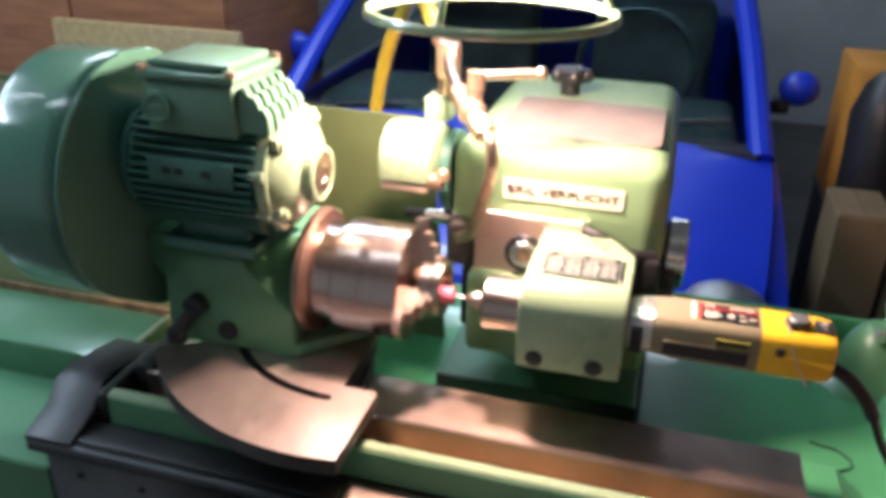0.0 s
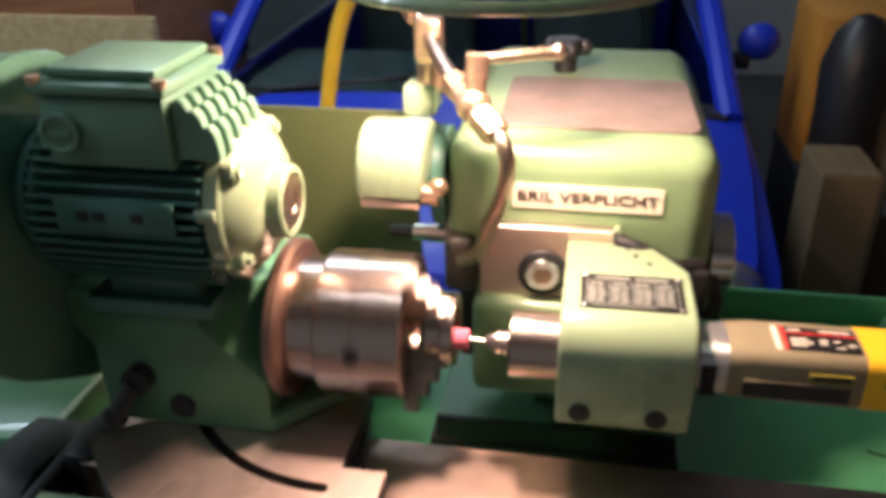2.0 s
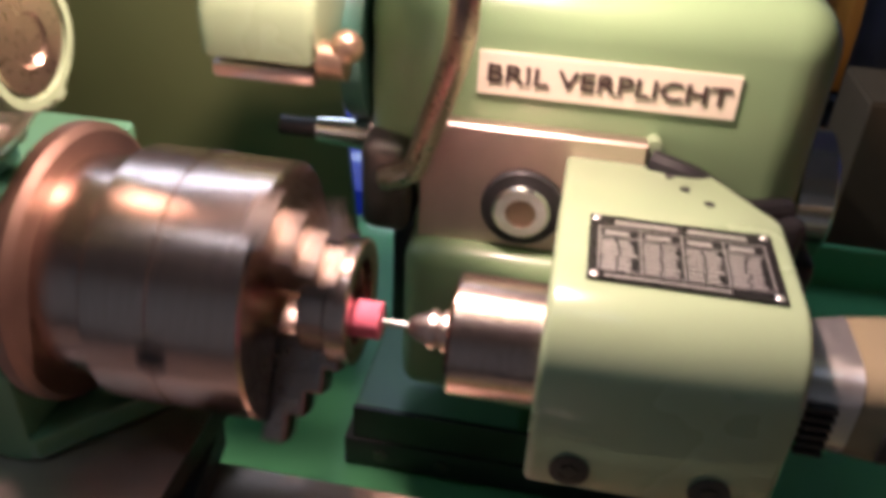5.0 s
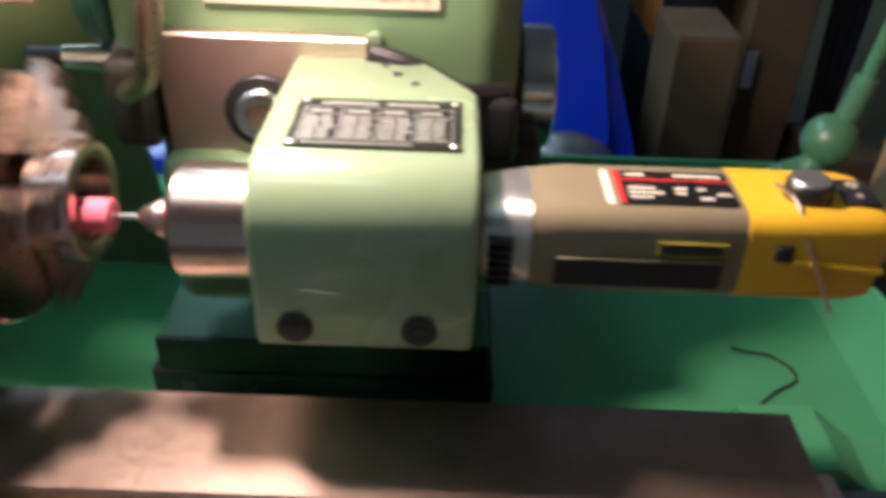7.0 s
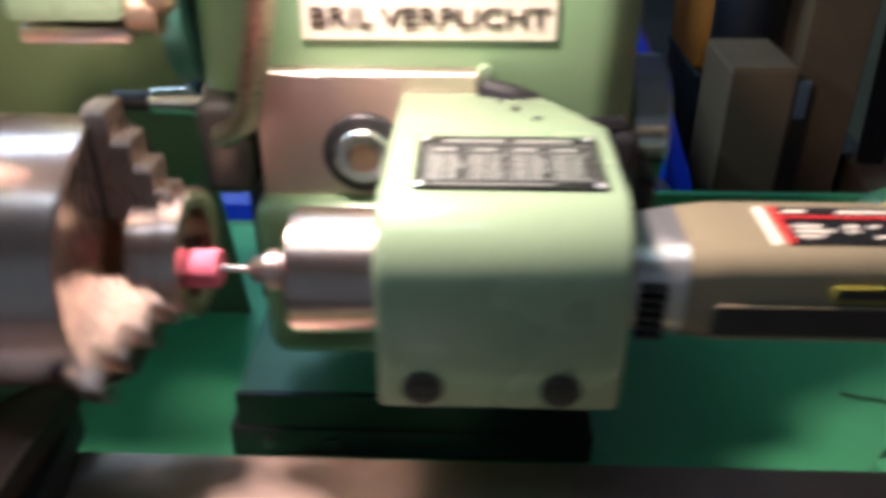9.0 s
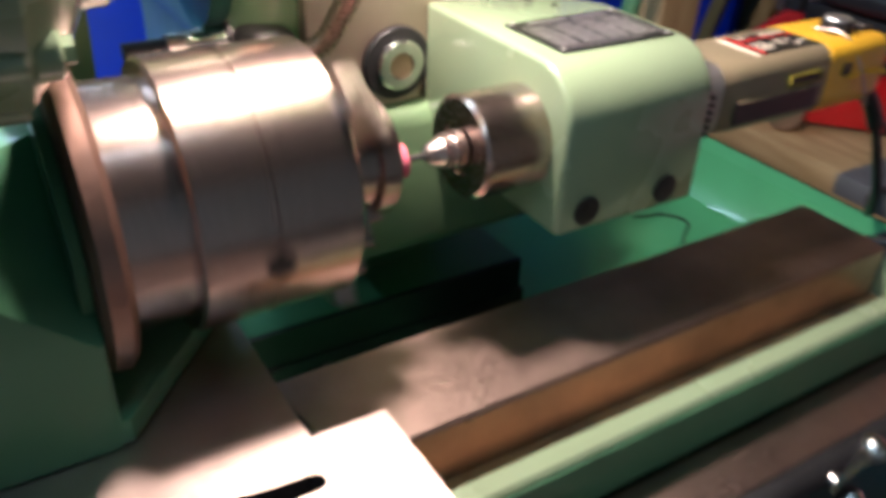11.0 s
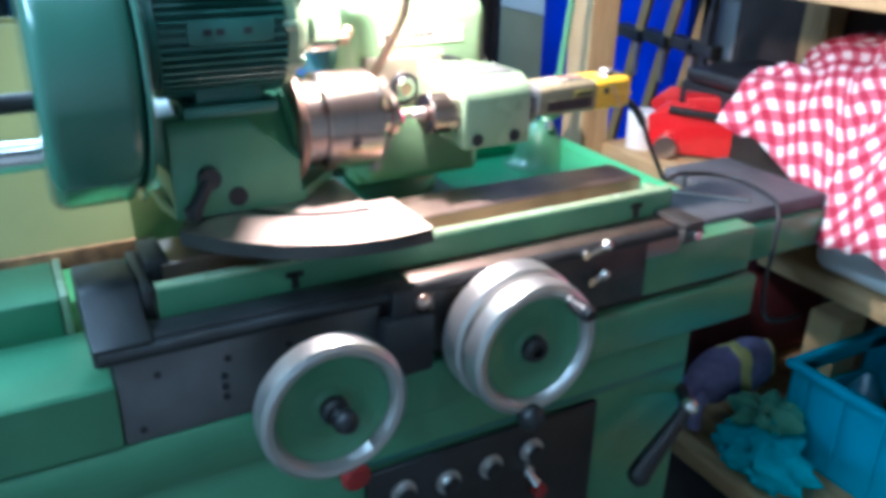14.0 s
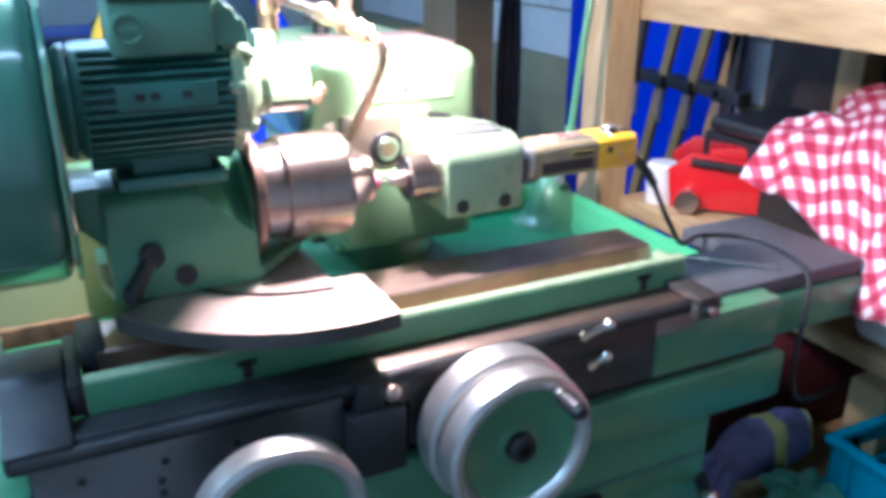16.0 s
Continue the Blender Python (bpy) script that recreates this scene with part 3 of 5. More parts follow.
    part("motor_foot", join(box(-0.345, -0.275, -0.02, 0.055, 1.142, 1.162, 0.004), box(-0.36, -0.262, -0.03, 0.062, 1.1325, 1.145, 0.003)), DKGREEN, t)
    # box, lid and ribs carry the lamplight in their lighter green
    tb = part("terminal_box", join(box(-0.35, -0.264, -0.043, 0.042, 1.252, 1.299, 0.004), box(-0.353, -0.261, -0.046, 0.045, 1.2995, 1.308, 0.003)), MOTORLIT, t, "green terminal box with a screwed lid")
    part("box_lid", prism([(-0.345, -0.038), (-0.269, -0.038), (-0.269, 0.037), (-0.345, 0.037)], "z", 1.3085, 1.316, 0.003), MOTORLIT, tb)
    for x, y in ((-0.349, -0.042), (-0.265, -0.042), (-0.265, 0.041), (-0.349, 0.041)):
        part("box_screw", rod((x, y, 1.306), (x, y, 1.3115), 0.0045, None, 12), BRASS, tb)
    part("gland_cap", join(lathe([(-0.043, 0.0135), (-0.048, 0.0135), (-0.0485, 0.011), (-0.0465, 0.010), (-0.0465, 0.0)], "y", (-0.336, 0, 1.276), 28), box(-0.343, -0.329, -0.0485, -0.046, 1.2745, 1.2775)), MOTORLIT, tb)
    steps = [(-0.2635, 1.258), (-0.2635, 1.292), (-0.259, 1.298), (-0.2555, 1.296), (-0.2525, 1.290), (-0.249, 1.291), (-0.2455, 1.287), (-0.2435, 1.280), (-0.240, 1.2805), (-0.2365, 1.275), (-0.235, 1.266), (-0.235, 1.258)]
    for k in range(5):
        y = -0.036 + 0.0155 * k
        part("fan_rib", prism(steps, "y", y, y + 0.0085, 0.0008, 1), MOTORLIT, tb, "stepped dark green casting rib")
    # belt guard
    outline = hull2(arc(0.012, 1.186, 0.122, 0, 360, 72) + arc(0.035, 1.10, 0.062, 0, 360, 48))
    g = part("belt_guard", prism(outline, "x", -0.492, -0.405, 0.016, 5), GLOSSGREEN, t, "large glossy dark green belt guard")
    rim = hull2(arc(0.012, 1.186, 0.1235, 0, 360, 72) + arc(0.035, 1.10, 0.0635, 0, 360, 48))
    part("guard_flange", prism(rim, "x", -0.4045, -0.399, 0.0015, 1), GLOSSGREEN, g)
    part("side_knob", join(rod((-0.492, -0.03, 1.165), (-0.535, -0.03, 1.165), 0.009), rod((-0.53, -0.03, 1.165), (-0.545, -0.03, 1.165), 0.026, None, 24)), BLACK, g, "black clamping knob")
    part("spindle_tail", join(rod((-0.492, CY, CZ), (-0.60, CY, CZ), 0.016), rod((-0.56, CY, CZ), (-0.575, CY, CZ), 0.03, None, 32)), CHROME, t, "bright steel spindle end")
    # chuck: turns about the spindle axis
    chuck = new("chuck", mesh_of("chuck", join(
        lathe([(-0.226, 0.03), (-0.226, 0.0495), (-0.2245, 0.051), (-0.1985, 0.051), (-0.1985, 0.0565), (-0.197, 0.058), (-0.170, 0.058), (-0.1695, 0.0572), (-0.1675, 0.0572), (-0.167, 0.058), (-0.1325, 0.058), (-0.131, 0.0565), (-0.131, 0.022), (-0.15, 0.020), (-0.15, 0.0)], "x", (0.18, 0, 0), 72)), TURNED))
    chuck.parent = t
    BASE[chuck] = Vector((0, 0, 0))
    tagged(chuck, "turned steel three-jaw chuck")
    for k in range(3):
        turn = Matrix.Rotation(radians(120 * k), 4, "X")
        jaw = prism([(0.047, 0.018), (0.077, 0.018), (0.077, 0.031), (0.071, 0.031), (0.071, 0.042), (0.064, 0.042), (0.064, 0.053), (0.057, 0.053), (0.057, 0.066), (0.047, 0.066)], "y", -0.0085, 0.0085, 0.0008, 1)
        jaw.transform(turn)
        part("jaw", jaw, JAWSTEEL, chuck, "stepped hardened steel jaw")
        hole = rod((0.012, 0, 0.0572), (0.012, 0, 0.0585), 0.0065, None, 20)
        hole.transform(Matrix.Rotation(radians(120 * k + 60), 4, "X"))
        part("key_socket", hole, OILED, chuck)
        slot = box(0.0485, 0.0492, -0.0105, 0.0105, 0.02, 0.0572)
        slot.transform(turn)
        part("jaw_slot", slot, OILED, chuck)
    return t, chuck


workhead, chuck = build_workhead()


def build_ring():
    ob = new("steel_ring", mesh_of("steel_ring", lathe([(-0.012, 0.0195), (-0.012, 0.0245), (-0.0115, 0.025), (0.0, 0.025), (0.0, 0.0275), (0.001, 0.0285), (0.0095, 0.0285), (0.0105, 0.0275), (0.0105, 0.0215), (0.0095, 0.0195), (-0.012, 0.0195)], "x", (0, 0, 0), 56), TURNED))
    return tagged(ob, "turned steel ring held in the chuck jaws being ground", "workpiece")


ring = build_ring()

# ---- wheelhead ----


def build_wheelhead():
    t = thing("wheelhead", (-0.01, 0.33, 0.86), "green wheelhead with rounded hood and brown rubber mat on top", "wheelhead")
    part("hood", box(-0.126, 0.104, 0.147, 0.505, 1.082, 1.2125, 0.026, 6), HOODGREEN, t, "rounded green hood")
    part("rubber_mat", prism(arc(0.076, 0.333, 0.012, 0, 90, 5) + arc(-0.073, 0.333, 0.012, 90, 180, 5) + arc(-0.073, 0.199, 0.012, 180, 270, 5) + arc(0.076, 0.199, 0.012, 270, 360, 5), "z", 1.2126, 1.2155, 0.001, 1), RUBBER, t, "brown ribbed rubber mat")
    knob = part("star_knob", join(rod((-0.034, 0.385, 1.21), (-0.034, 0.385, 1.228), 0.012), lathe([(1.228, 0.017), (1.242, 0.019), (1.246, 0.015), (1.247, 0.0)], "z", (-0.034, 0.385, 0), 24)), BLACK, t, "black star knob")
    for k in range(5):
        a = radians(72 * k)
        part("lobe", ball((-0.034 + 0.019 * math.cos(a), 0.385 + 0.019 * math.sin(a), 1.237), 0.009, 12), BLACK, knob)
    sign = part("sticker", box(-0.066, 0.058, 0.1455, 0.1468, 1.157, 1.1785), CREAM, t, "cream sticker with bold brown capitals")
    txt = words("BRIL VERPLICHT", 0.0128, pose(-0.004, 0.1449, 1.1677, 90, 0, 0), 0.0003)
    txt.transform(Matrix.Translation((-0.004, 0, 0)) @ Matrix.Diagonal((1.27, 1, 1, 1)) @ Matrix.Translation((0.004, 0, 0)))
    part("lettering", txt, BROWNINK, sign)
    # steel clamping plate with its nut
    plate = part("clamp_plate", box(-0.092, 0.021, 0.136, 0.1465, 1.063, 1.143, 0.001, 1), FLATSTEEL, t, "bare steel clamping plate")
    part("washer", lathe([(0.1355, 0.0215), (0.133, 0.0215), (0.132, 0.0205), (0.132, 0.012)], "y", (-0.037, 0, 1.101), 32), OILED, plate)
    part("nut", lathe([(0.1325, 0.015), (0.1290, 0.015), (0.1275, 0.0135), (0.1275, 0.008), (0.1295, 0.0075), (0.1325, 0.0075), (0.1325, 0.015)], "y", (-0.037, 0, 1.101), 6 * 4), CHROME, plate, "bright hexagon nut")
    part("stud", rod((-0.037, 0.133, 1.101), (-0.037, 0.1285, 1.101), 0.0073), BRASS, plate)
    part("dowel", rod((0.0235, 0.147, 1.141), (0.0235, 0.139, 1.141), 0.004, None, 10), PALE, plate)
    # housing below
    part("housing", join(box(-0.098, 0.075, 0.122, 0.30, 0.975, 1.076, 0.012, 4), box(-0.10, 0.10, 0.16, 0.50, 0.96, 1.081, 0.01, 3)), HOODGREEN, t, "green spindle housing")
    part("swivel_base", lathe([(0.9072, 0.112), (0.925, 0.112), (0.935, 0.107), (0.948, 0.100), (0.962, 0.095)], "z", (-0.01, 0.325, 0), 56), GREEN, t, "round green swivel base")
    part("cross_slide", prism([(0.172, 0.878), (0.5, 0.878), (0.5, 0.907), (0.172, 0.907)], "x", -0.14, 0.10, 0.002, 1), GREEN, t)
    part("slide_way", join(box(-0.14, 0.10, 0.168, 0.1715, 0.878, 0.9065), box(-0.147, 0.105, 0.166, 0.5, 0.852, 0.8775, 0.002)), OILED, t, "dark oily slide ways")
    for x in (-0.12, -0.075):
        part("gib_screw", rod((x, 0.1662, 0.865), (x, 0.164, 0.865), 0.005, None, 12), DARKSTEEL, t)
    # covered grinding-wheel guard
    guard_pts = [(0.106, 1.176), (0.205, 1.172), (0.215, 1.19), (0.20, 1.212), (0.165, 1.226), (0.145, 1.229), (0.128, 1.226), (0.113, 1.215), (0.105, 1.197)]
    guard = part("wheel_guard", prism(guard_pts, "x", -0.192, -0.136, 0.005, 3), PALE, t, "pale green closed wheel guard")
    part("guard_bottom", box(-0.190, -0.139, 0.112, 0.20, 1.163, 1.1715, 0.002), STEEL, guard)
    part("guard_screw", join(rod((-0.137, 0.117, 1.176), (-0.124, 0.117, 1.176), 0.009, None, 18), ball((-0.124, 0.117, 1.183), 0.008)), BRASS, guard)
    part("spindle_neck", rod((-0.137, 0.19, 1.165), (-0.126, 0.19, 1.165), 0.045, None, 36), DKGREEN, t)
    # clamp block with bright pin
    blk = part("clamp_block", join(box(-0.124, -0.096, 0.132, 0.168, 1.075, 1.128, 0.008, 3), rod((-0.126, 0.172, 1.114), (-0.094, 0.172, 1.114), 0.014)), DARKSTEEL, t, "dark steel clamp block")
    part("pin", rod((-0.126, 0.172, 1.114), (-0.158, 0.172, 1.114), 0.0095, 0.0075), CHROME, blk, "bright tapered pin")
    part("pin_tip", rod((-0.157, 0.172, 1.114), (-0.180, 0.172, 1.114), 0.0058, None, 16), OILED, blk, "black pin tip")
    part("bellows", box(-0.120, -0.1005, 0.195, 0.25, 0.965, 1.06, 0.004), BLACK, t, "black rubber flap")
    # micrometer drum and drive cover at the end
    part("feed_drum", lathe([(0.104, 0.02), (0.106, 0.034), (0.109, 0.039), (0.127, 0.039), (0.129, 0.036), (0.129, 0.0)], "x", (0, 0.215, 1.089), 56), CHROME, t, "bright knurled drum")
    part("black_cover", join(box(0.028, 0.104, 0.135, 0.1465, 1.072, 1.112, 0.006, 3), box(0.06, 0.12, 0.15, 0.24, 1.055, 1.08, 0.006, 3)), BLACK, t, "black rubber cover")
    part("cover_band", pipe([(0.022, 0.135, 1.135), (0.045, 0.13, 1.13), (0.07, 0.135, 1.115), (0.095, 0.15, 1.11)], 0.007, 10), BLACK, t)


build_wheelhead()


def build_coolant_pipe():
    t = thing("coolant_pipe", (-0.107, 0.13, 1.113), "brass coolant valve on a bent copper pipe", "coolant pipe")
    part("lower_pipe", pipe([(-0.074, 0.085, 1.243), (-0.067, 0.076, 1.236), (-0.064, 0.074, 1.222), (-0.068, 0.082, 1.195), (-0.084, 0.105, 1.145), (-0.092, 0.115, 1.125), (-0.107, 0.125, 1.113)], 0.0062, 12), COPPER, t, "thin bent copper pipe")
    v = part("valve", join(rod((-0.074, 0.085, 1.242), (-0.086, 0.096, 1.251), 0.012, None, 6), rod((-0.084, 0.094, 1.249), (-0.110, 0.128, 1.264), 0.0095), ball((-0.094, 0.108, 1.256), 0.014, 16), rod((-0.106, 0.124, 1.262), (-0.114, 0.134, 1.267), 0.0115, None, 6)), BRASS, t, "cast brass valve body")
    part("valve_stem", join(rod((-0.094, 0.108, 1.256), (-0.092, 0.112, 1.278), 0.008), rod((-0.092, 0.112, 1.276), (-0.092, 0.113, 1.294), 0.0088, None, 18)), BRASS, v)
    part("valve_lever", join(rod((-0.092, 0.113, 1.29), (-0.034, 0.135, 1.292), 0.0045, 0.0052), ball((-0.033, 0.1355, 1.292), 0.0068, 12)), COPPER, v, "copper-coloured lever")
    part("upper_pipe", pipe([(-0.113, 0.133, 1.266), (-0.135, 0.18, 1.276), (-0.15, 0.22, 1.284), (-0.165, 0.25, 1.292)], 0.0065, 12), COPPER, t)
    part("elbow", join(box(-0.162, -0.138, 0.212, 0.236, 1.258, 1.298, 0.004), rod((-0.15, 0.225, 1.235), (-0.15, 0.225, 1.262), 0.012), rod((-0.166, 0.25, 1.292), (-0.185, 0.285, 1.302), 0.010, None, 6)), BRASS, t, "brass elbow fitting")
    part("bracket", box(-0.172, -0.142, 0.205, 0.245, 1.2128, 1.24, 0.003), PALE, t)
    part("hose", pipe([(-0.183, 0.28, 1.300), (-0.22, 0.36, 1.318), (-0.27, 0.45, 1.30), (-0.32, 0.50, 1.22), (-0.35, 0.52, 1.10), (-0.37, 0.53, 0.93)], 0.0105, 14), HOSE, t, "yellow rubber hose")


build_coolant_pipe()

# ---- internal grinding attachment ----
TY, TZ = 0.037, 1.091
TU = TZ - 0.002


def build_attachment():
    t = thing("grinding_attachment", (0.03, 0.07, 1.047), "pale green internal grinding bracket clamped to the wheelhead", "bracket")
    plan = [(-0.018, 0.0), (0.079, 0.0), (0.079, 0.092), (0.052, 0.132), (0.034, 0.1355), (-0.018, 0.1355)]
    # side profile with the rounded front top edge, cut to the plan
    prof = [(0.0, 1.048), (0.1355, 1.048), (0.1355, 1.1345)] + [(y, z) for y, z in arc(0.03, 1.1045, 0.03, 90, 180, 10)]
    bm = prism(prof, "x", -0.018, 0.079)
    geom = bm.verts[:] + bm.edges[:] + bm.faces[:]
    n = Vector((0.04, 0.027, 0)).normalized()
    cut = bmesh.ops.bisect_plane(bm, geom=geom, plane_co=(0.079, 0.092, 1.1), plane_no=n, clear_outer=True)
    bmesh.ops.contextual_create(bm, geom=[e for e in cut["geom_cut"] if isinstance(e, bmesh.types.BMEdge)])
    geom = bm.verts[:] + bm.edges[:] + bm.faces[:]
    bmesh.ops.recalc_face_normals(bm, faces=bm.faces[:])
    sharp = [e for e in bm.edges if len(e.link_faces) == 2 and e.calc_face_angle(0) > 0.5]
    bmesh.ops.bevel(bm, geom=sharp, offset=0.0035, segments=3, profile=0.5, affect="EDGES")
    part("bracket_body", bm, PALE, t)
    for x in (0.0, 0.055):
        s = part("socket_screw", lathe([(-0.0005, 0.0081), (-0.0012, 0.0081), (-0.0014, 0.0042), (0.004, 0.004), (0.004, 0.0)], "y", (x, 0, 1.06), 28), OILED, t, "black socket-head screw")
        part("hex_socket", rod((x, -0.0012, 1.06), (x, -0.0019, 1.06), 0.0038, None, 6), BLACK, s)
    plate = part("data_plate", box(-0.0045, 0.0705, 0.027, 0.0765, 1.1346, 1.1356), PLATEBLK, t, "black engraved data plate with a silver table")
    rows = []
    for k in range(5):
        x = -0.0005 + k * 0.0167
        rows.append(box(x, x + 0.0006, 0.033, 0.066, 1.1357, 1.1360))
    for y in (0.033, 0.0582, 0.066):
        rows.append(box(-0.0005, 0.0669, y, y + 0.0006, 1.1357, 1.1360))
    part("plate_grid", join(*rows), SILVER, plate)
    random.seed(4)
    for k in range(4):
        for j in range(7):
            x = 0.0010 + k * 0.0167
            y = 0.0347 + j * 0.0033
            w = 0.005 + random.random() * 0.002
            part("plate_text_bar", box(x, x + w, y, y + 0.0020, 1.1357, 1.1359), SILVER, plate)
            part("plate_text_bar", box(x + w + 0.001, x + w + 0.0055 + random.random() * 0.002, y, y + 0.0020, 1.1357, 1.1359), SILVER, plate)
        part("plate_text_bar", box(0.002 + k * 0.0167, 0.012 + k * 0.0167, 0.0605, 0.0635, 1.1357, 1.1359), SILVER, plate)
    part("plate_title_bar", box(0.006, 0.032, 0.0692, 0.0722, 1.1357, 1.1359), SILVER, plate)
    part("plate_title_bar", box(0.036, 0.060, 0.0692, 0.0722, 1.1357, 1.1359), SILVER, plate)
    part("plate_foot_bar", box(0.002, 0.05, 0.0292, 0.0306, 1.1357, 1.1359), SILVER, plate)
    for x, y in ((-0.0015, 0.030), (0.0675, 0.030), (-0.0015, 0.0735), (0.0675, 0.0735)):
        part("rivet", ball((x, y, 1.1357), 0.0019, 10, (1, 1, 0.5)), SILVER, plate)
    for x, y in ((0.0315, 0.1235), (0.038, 0.112), (0.048, 0.1)):
        part("drilled_hole", rod((x, y, 1.1343), (x, y, 1.1348), 0.0024, None, 14), OILED, t)
    part("spindle_nose", lathe([(-0.017, 0.0265), (-0.0535, 0.0265), (-0.0555, 0.0245), (-0.0555, 0.014), (-0.054, 0.0135), (-0.054, 0.0)], "x", (0, TY, TZ), 56), TURNED, t, "polished steel spindle nose")
    part("collet", lathe([(-0.0555, 0.0095), (-0.0595, 0.0095), (-0.06, 0.0082), (-0.0625, 0.0075), (-0.0625, 0.009), (-0.0655, 0.009), (-0.066, 0.0075), (-0.072, 0.0055), (-0.0745, 0.0035), (-0.0745, 0.0)], "x", (0, TY, TZ), 24), STEEL, t)
    part("shank", rod((-0.073, TY, TZ), (-0.09, TY, TZ), 0.0016, None, 14), CHROME, t)
    part("grinding_stone", lathe([(-0.087, 0.0), (-0.087, 0.0078), (-0.0875, 0.0082), (-0.103, 0.0082), (-0.1035, 0.0078), (-0.1035, 0.0)], "x", (0, TY, TZ), 32), PINK, t, "small pink grinding stone on a thin shank")


build_attachment()


def rounded(w, h, r, n=5):
    """A rounded rectangle round the tool's axis, as (y, z)."""
    out = []
    for cy, cz, a in ((w - r, h - r, 0), (-w + r, h - r, 90), (-w + r, -h + r, 180), (w - r, -h + r, 270)):
        out += arc(TY + cy, TU + 0.0043 + cz * (0.82 if cz > 0 else 0.6), r * 0.9, a, a + 90, n)
    return out


def loft(sections):
    """sections: rows of (x, outline)."""
    bm = bmesh.new()
    rings = [[bm.verts.new((x, y, z)) for y, z in pts] for x, pts in sections]
    for a, b in zip(rings, rings[1:]):
        n = len(a)
        for k in range(n):
            bm.faces.new((a[k], a[(k + 1) % n], b[(k + 1) % n], b[k]))
    bm.faces.new(rings[0]), bm.faces.new(rings[-1])
    bmesh.ops.recalc_face_normals(bm, faces=bm.faces[:])
    return bm


def build_tool():
    t = thing("rotary_tool", (0.08, TY, TU), "khaki and yellow rotary power tool clamped in the bracket", "power tool")
    head = part("gear_head", loft([(0.072, rounded(0.020, 0.020, 0.019)), (0.0805, rounded(0.021, 0.021, 0.019)), (0.081, rounded(0.0245, 0.0245, 0.018)), (0.098, rounded(0.0262, 0.0262, 0.016)), (0.1015, rounded(0.0265, 0.0265, 0.014))]), CAST, t, "cast aluminium tool head")
    for k in range(6):
        z = TU + 0.0125 - 0.0044 * k
        part("vent_slot", box(0.0835, 0.094, TY - 0.0272, TY - 0.0235, z - 0.0009, z + 0.0009), BLACK, head)
    body = part("motor_body", loft([(0.1016, rounded(0.0262, 0.0262, 0.014)), (0.118, rounded(0.0272, 0.0272, 0.011)), (0.19, rounded(0.0275, 0.0275, 0.011)), (0.1925, rounded(0.0272, 0.0272, 0.011))]), KHAKI, t, "khaki plastic motor housing")
    part("side_groove", box(0.112, 0.184, TY - 0.0282, TY - 0.0265, TU - 0.0075, TU + 0.0065, 0.0006, 1), BLACK, body)
    part("groove_lip", box(0.113, 0.183, TY - 0.0286, TY - 0.0272, TU + 0.0062, TU + 0.0070, 0.0003, 1), KHAKI, body)
    frame_y = (TY - 0.0281, TY - 0.0268)
    part("brand_frame", join(box(0.155, 0.1845, *frame_y, TU + 0.0152, TU + 0.0157), box(0.155, 0.1845, *frame_y, TU + 0.0092, TU + 0.0097), box(0.155, 0.1555, *frame_y, TU + 0.0097, TU + 0.0152), box(0.184, 0.1845, *frame_y, TU + 0.0097, TU + 0.0152)), DULLYEL, body)
    part("brand_bar", box(0.1575, 0.182, *frame_y, TU + 0.0110, TU + 0.0138), OILED, body)
    lab = part("rating_label", box(0.139, 0.19, TY - 0.017, TY + 0.013, TU + 0.0274, TU + 0.0281), PLATEBLK, body, "black and red rating label")
    part("label_red_bar", join(box(0.139, 0.1415, TY - 0.017, TY + 0.013, TU + 0.0282, TU + 0.0285), box(0.1416, 0.19, TY + 0.0035, TY + 0.0052, TU + 0.0282, TU + 0.0285)), REDINK, lab)
    part("label_yellow_bar", box(0.1335, 0.1365, TY - 0.017, TY + 0.013, TU + 0.0274, TU + 0.0281), CREAM, body)
    for k, (x, w) in enumerate(((0.144, 0.012), (0.144, 0.015), (0.144, 0.010), (0.164, 0.006), (0.164, 0.005), (0.174, 0.006), (0.174, 0.004), (0.182, 0.006))):
        y = TY - 0.003 - 0.004 * (k % 3)
        part("label_text_bar", box(x, x + w, y - 0.0009, y + 0.0009, TU + 0.0282, TU + 0.0284), CREAM, lab)
    part("label_text_bar", box(0.144, 0.153, TY + 0.008, TY + 0.010, TU + 0.0282, TU + 0.0284), CREAM, lab)
    part("label_text_bar", box(0.166, 0.187, TY + 0.008, TY + 0.010, TU + 0.0282, TU + 0.0284), CREAM, lab)
    cap = part("end_cap", loft([(0.1926, rounded(0.0277, 0.0277, 0.010)), (0.205, rounded(0.0277, 0.0277, 0.010)), (0.243, rounded(0.0275, 0.0275, 0.010)), (0.252, rounded(0.0255, 0.0260, 0.010)), (0.2545, rounded(0.022, 0.0230, 0.010))]), YELLOW, t, "yellow end cap with a speed dial and switch")
    part("side_recess", box(0.205, 0.2125, TY - 0.0284, TY - 0.024, TU + 0.008, TU + 0.016, 0.001, 1), BLACK, cap)
    part("side_ledge", prism([(0.2126, TU + 0.006), (0.252, TU + 0.0035), (0.252, TU + 0.0065), (0.2126, TU + 0.0095)], "y", TY - 0.0292, TY - 0.025, 0.0006, 1), YELLOW, cap)
    dial = part("speed_dial", lathe([(TU + 0.027, 0.0105), (TU + 0.0345, 0.010), (TU + 0.0355, 0.0092), (TU + 0.0355, 0.0)], "z", (0.222, TY - 0.004, 0), 28), BLACK, cap, "black speed dial with a grey cap")
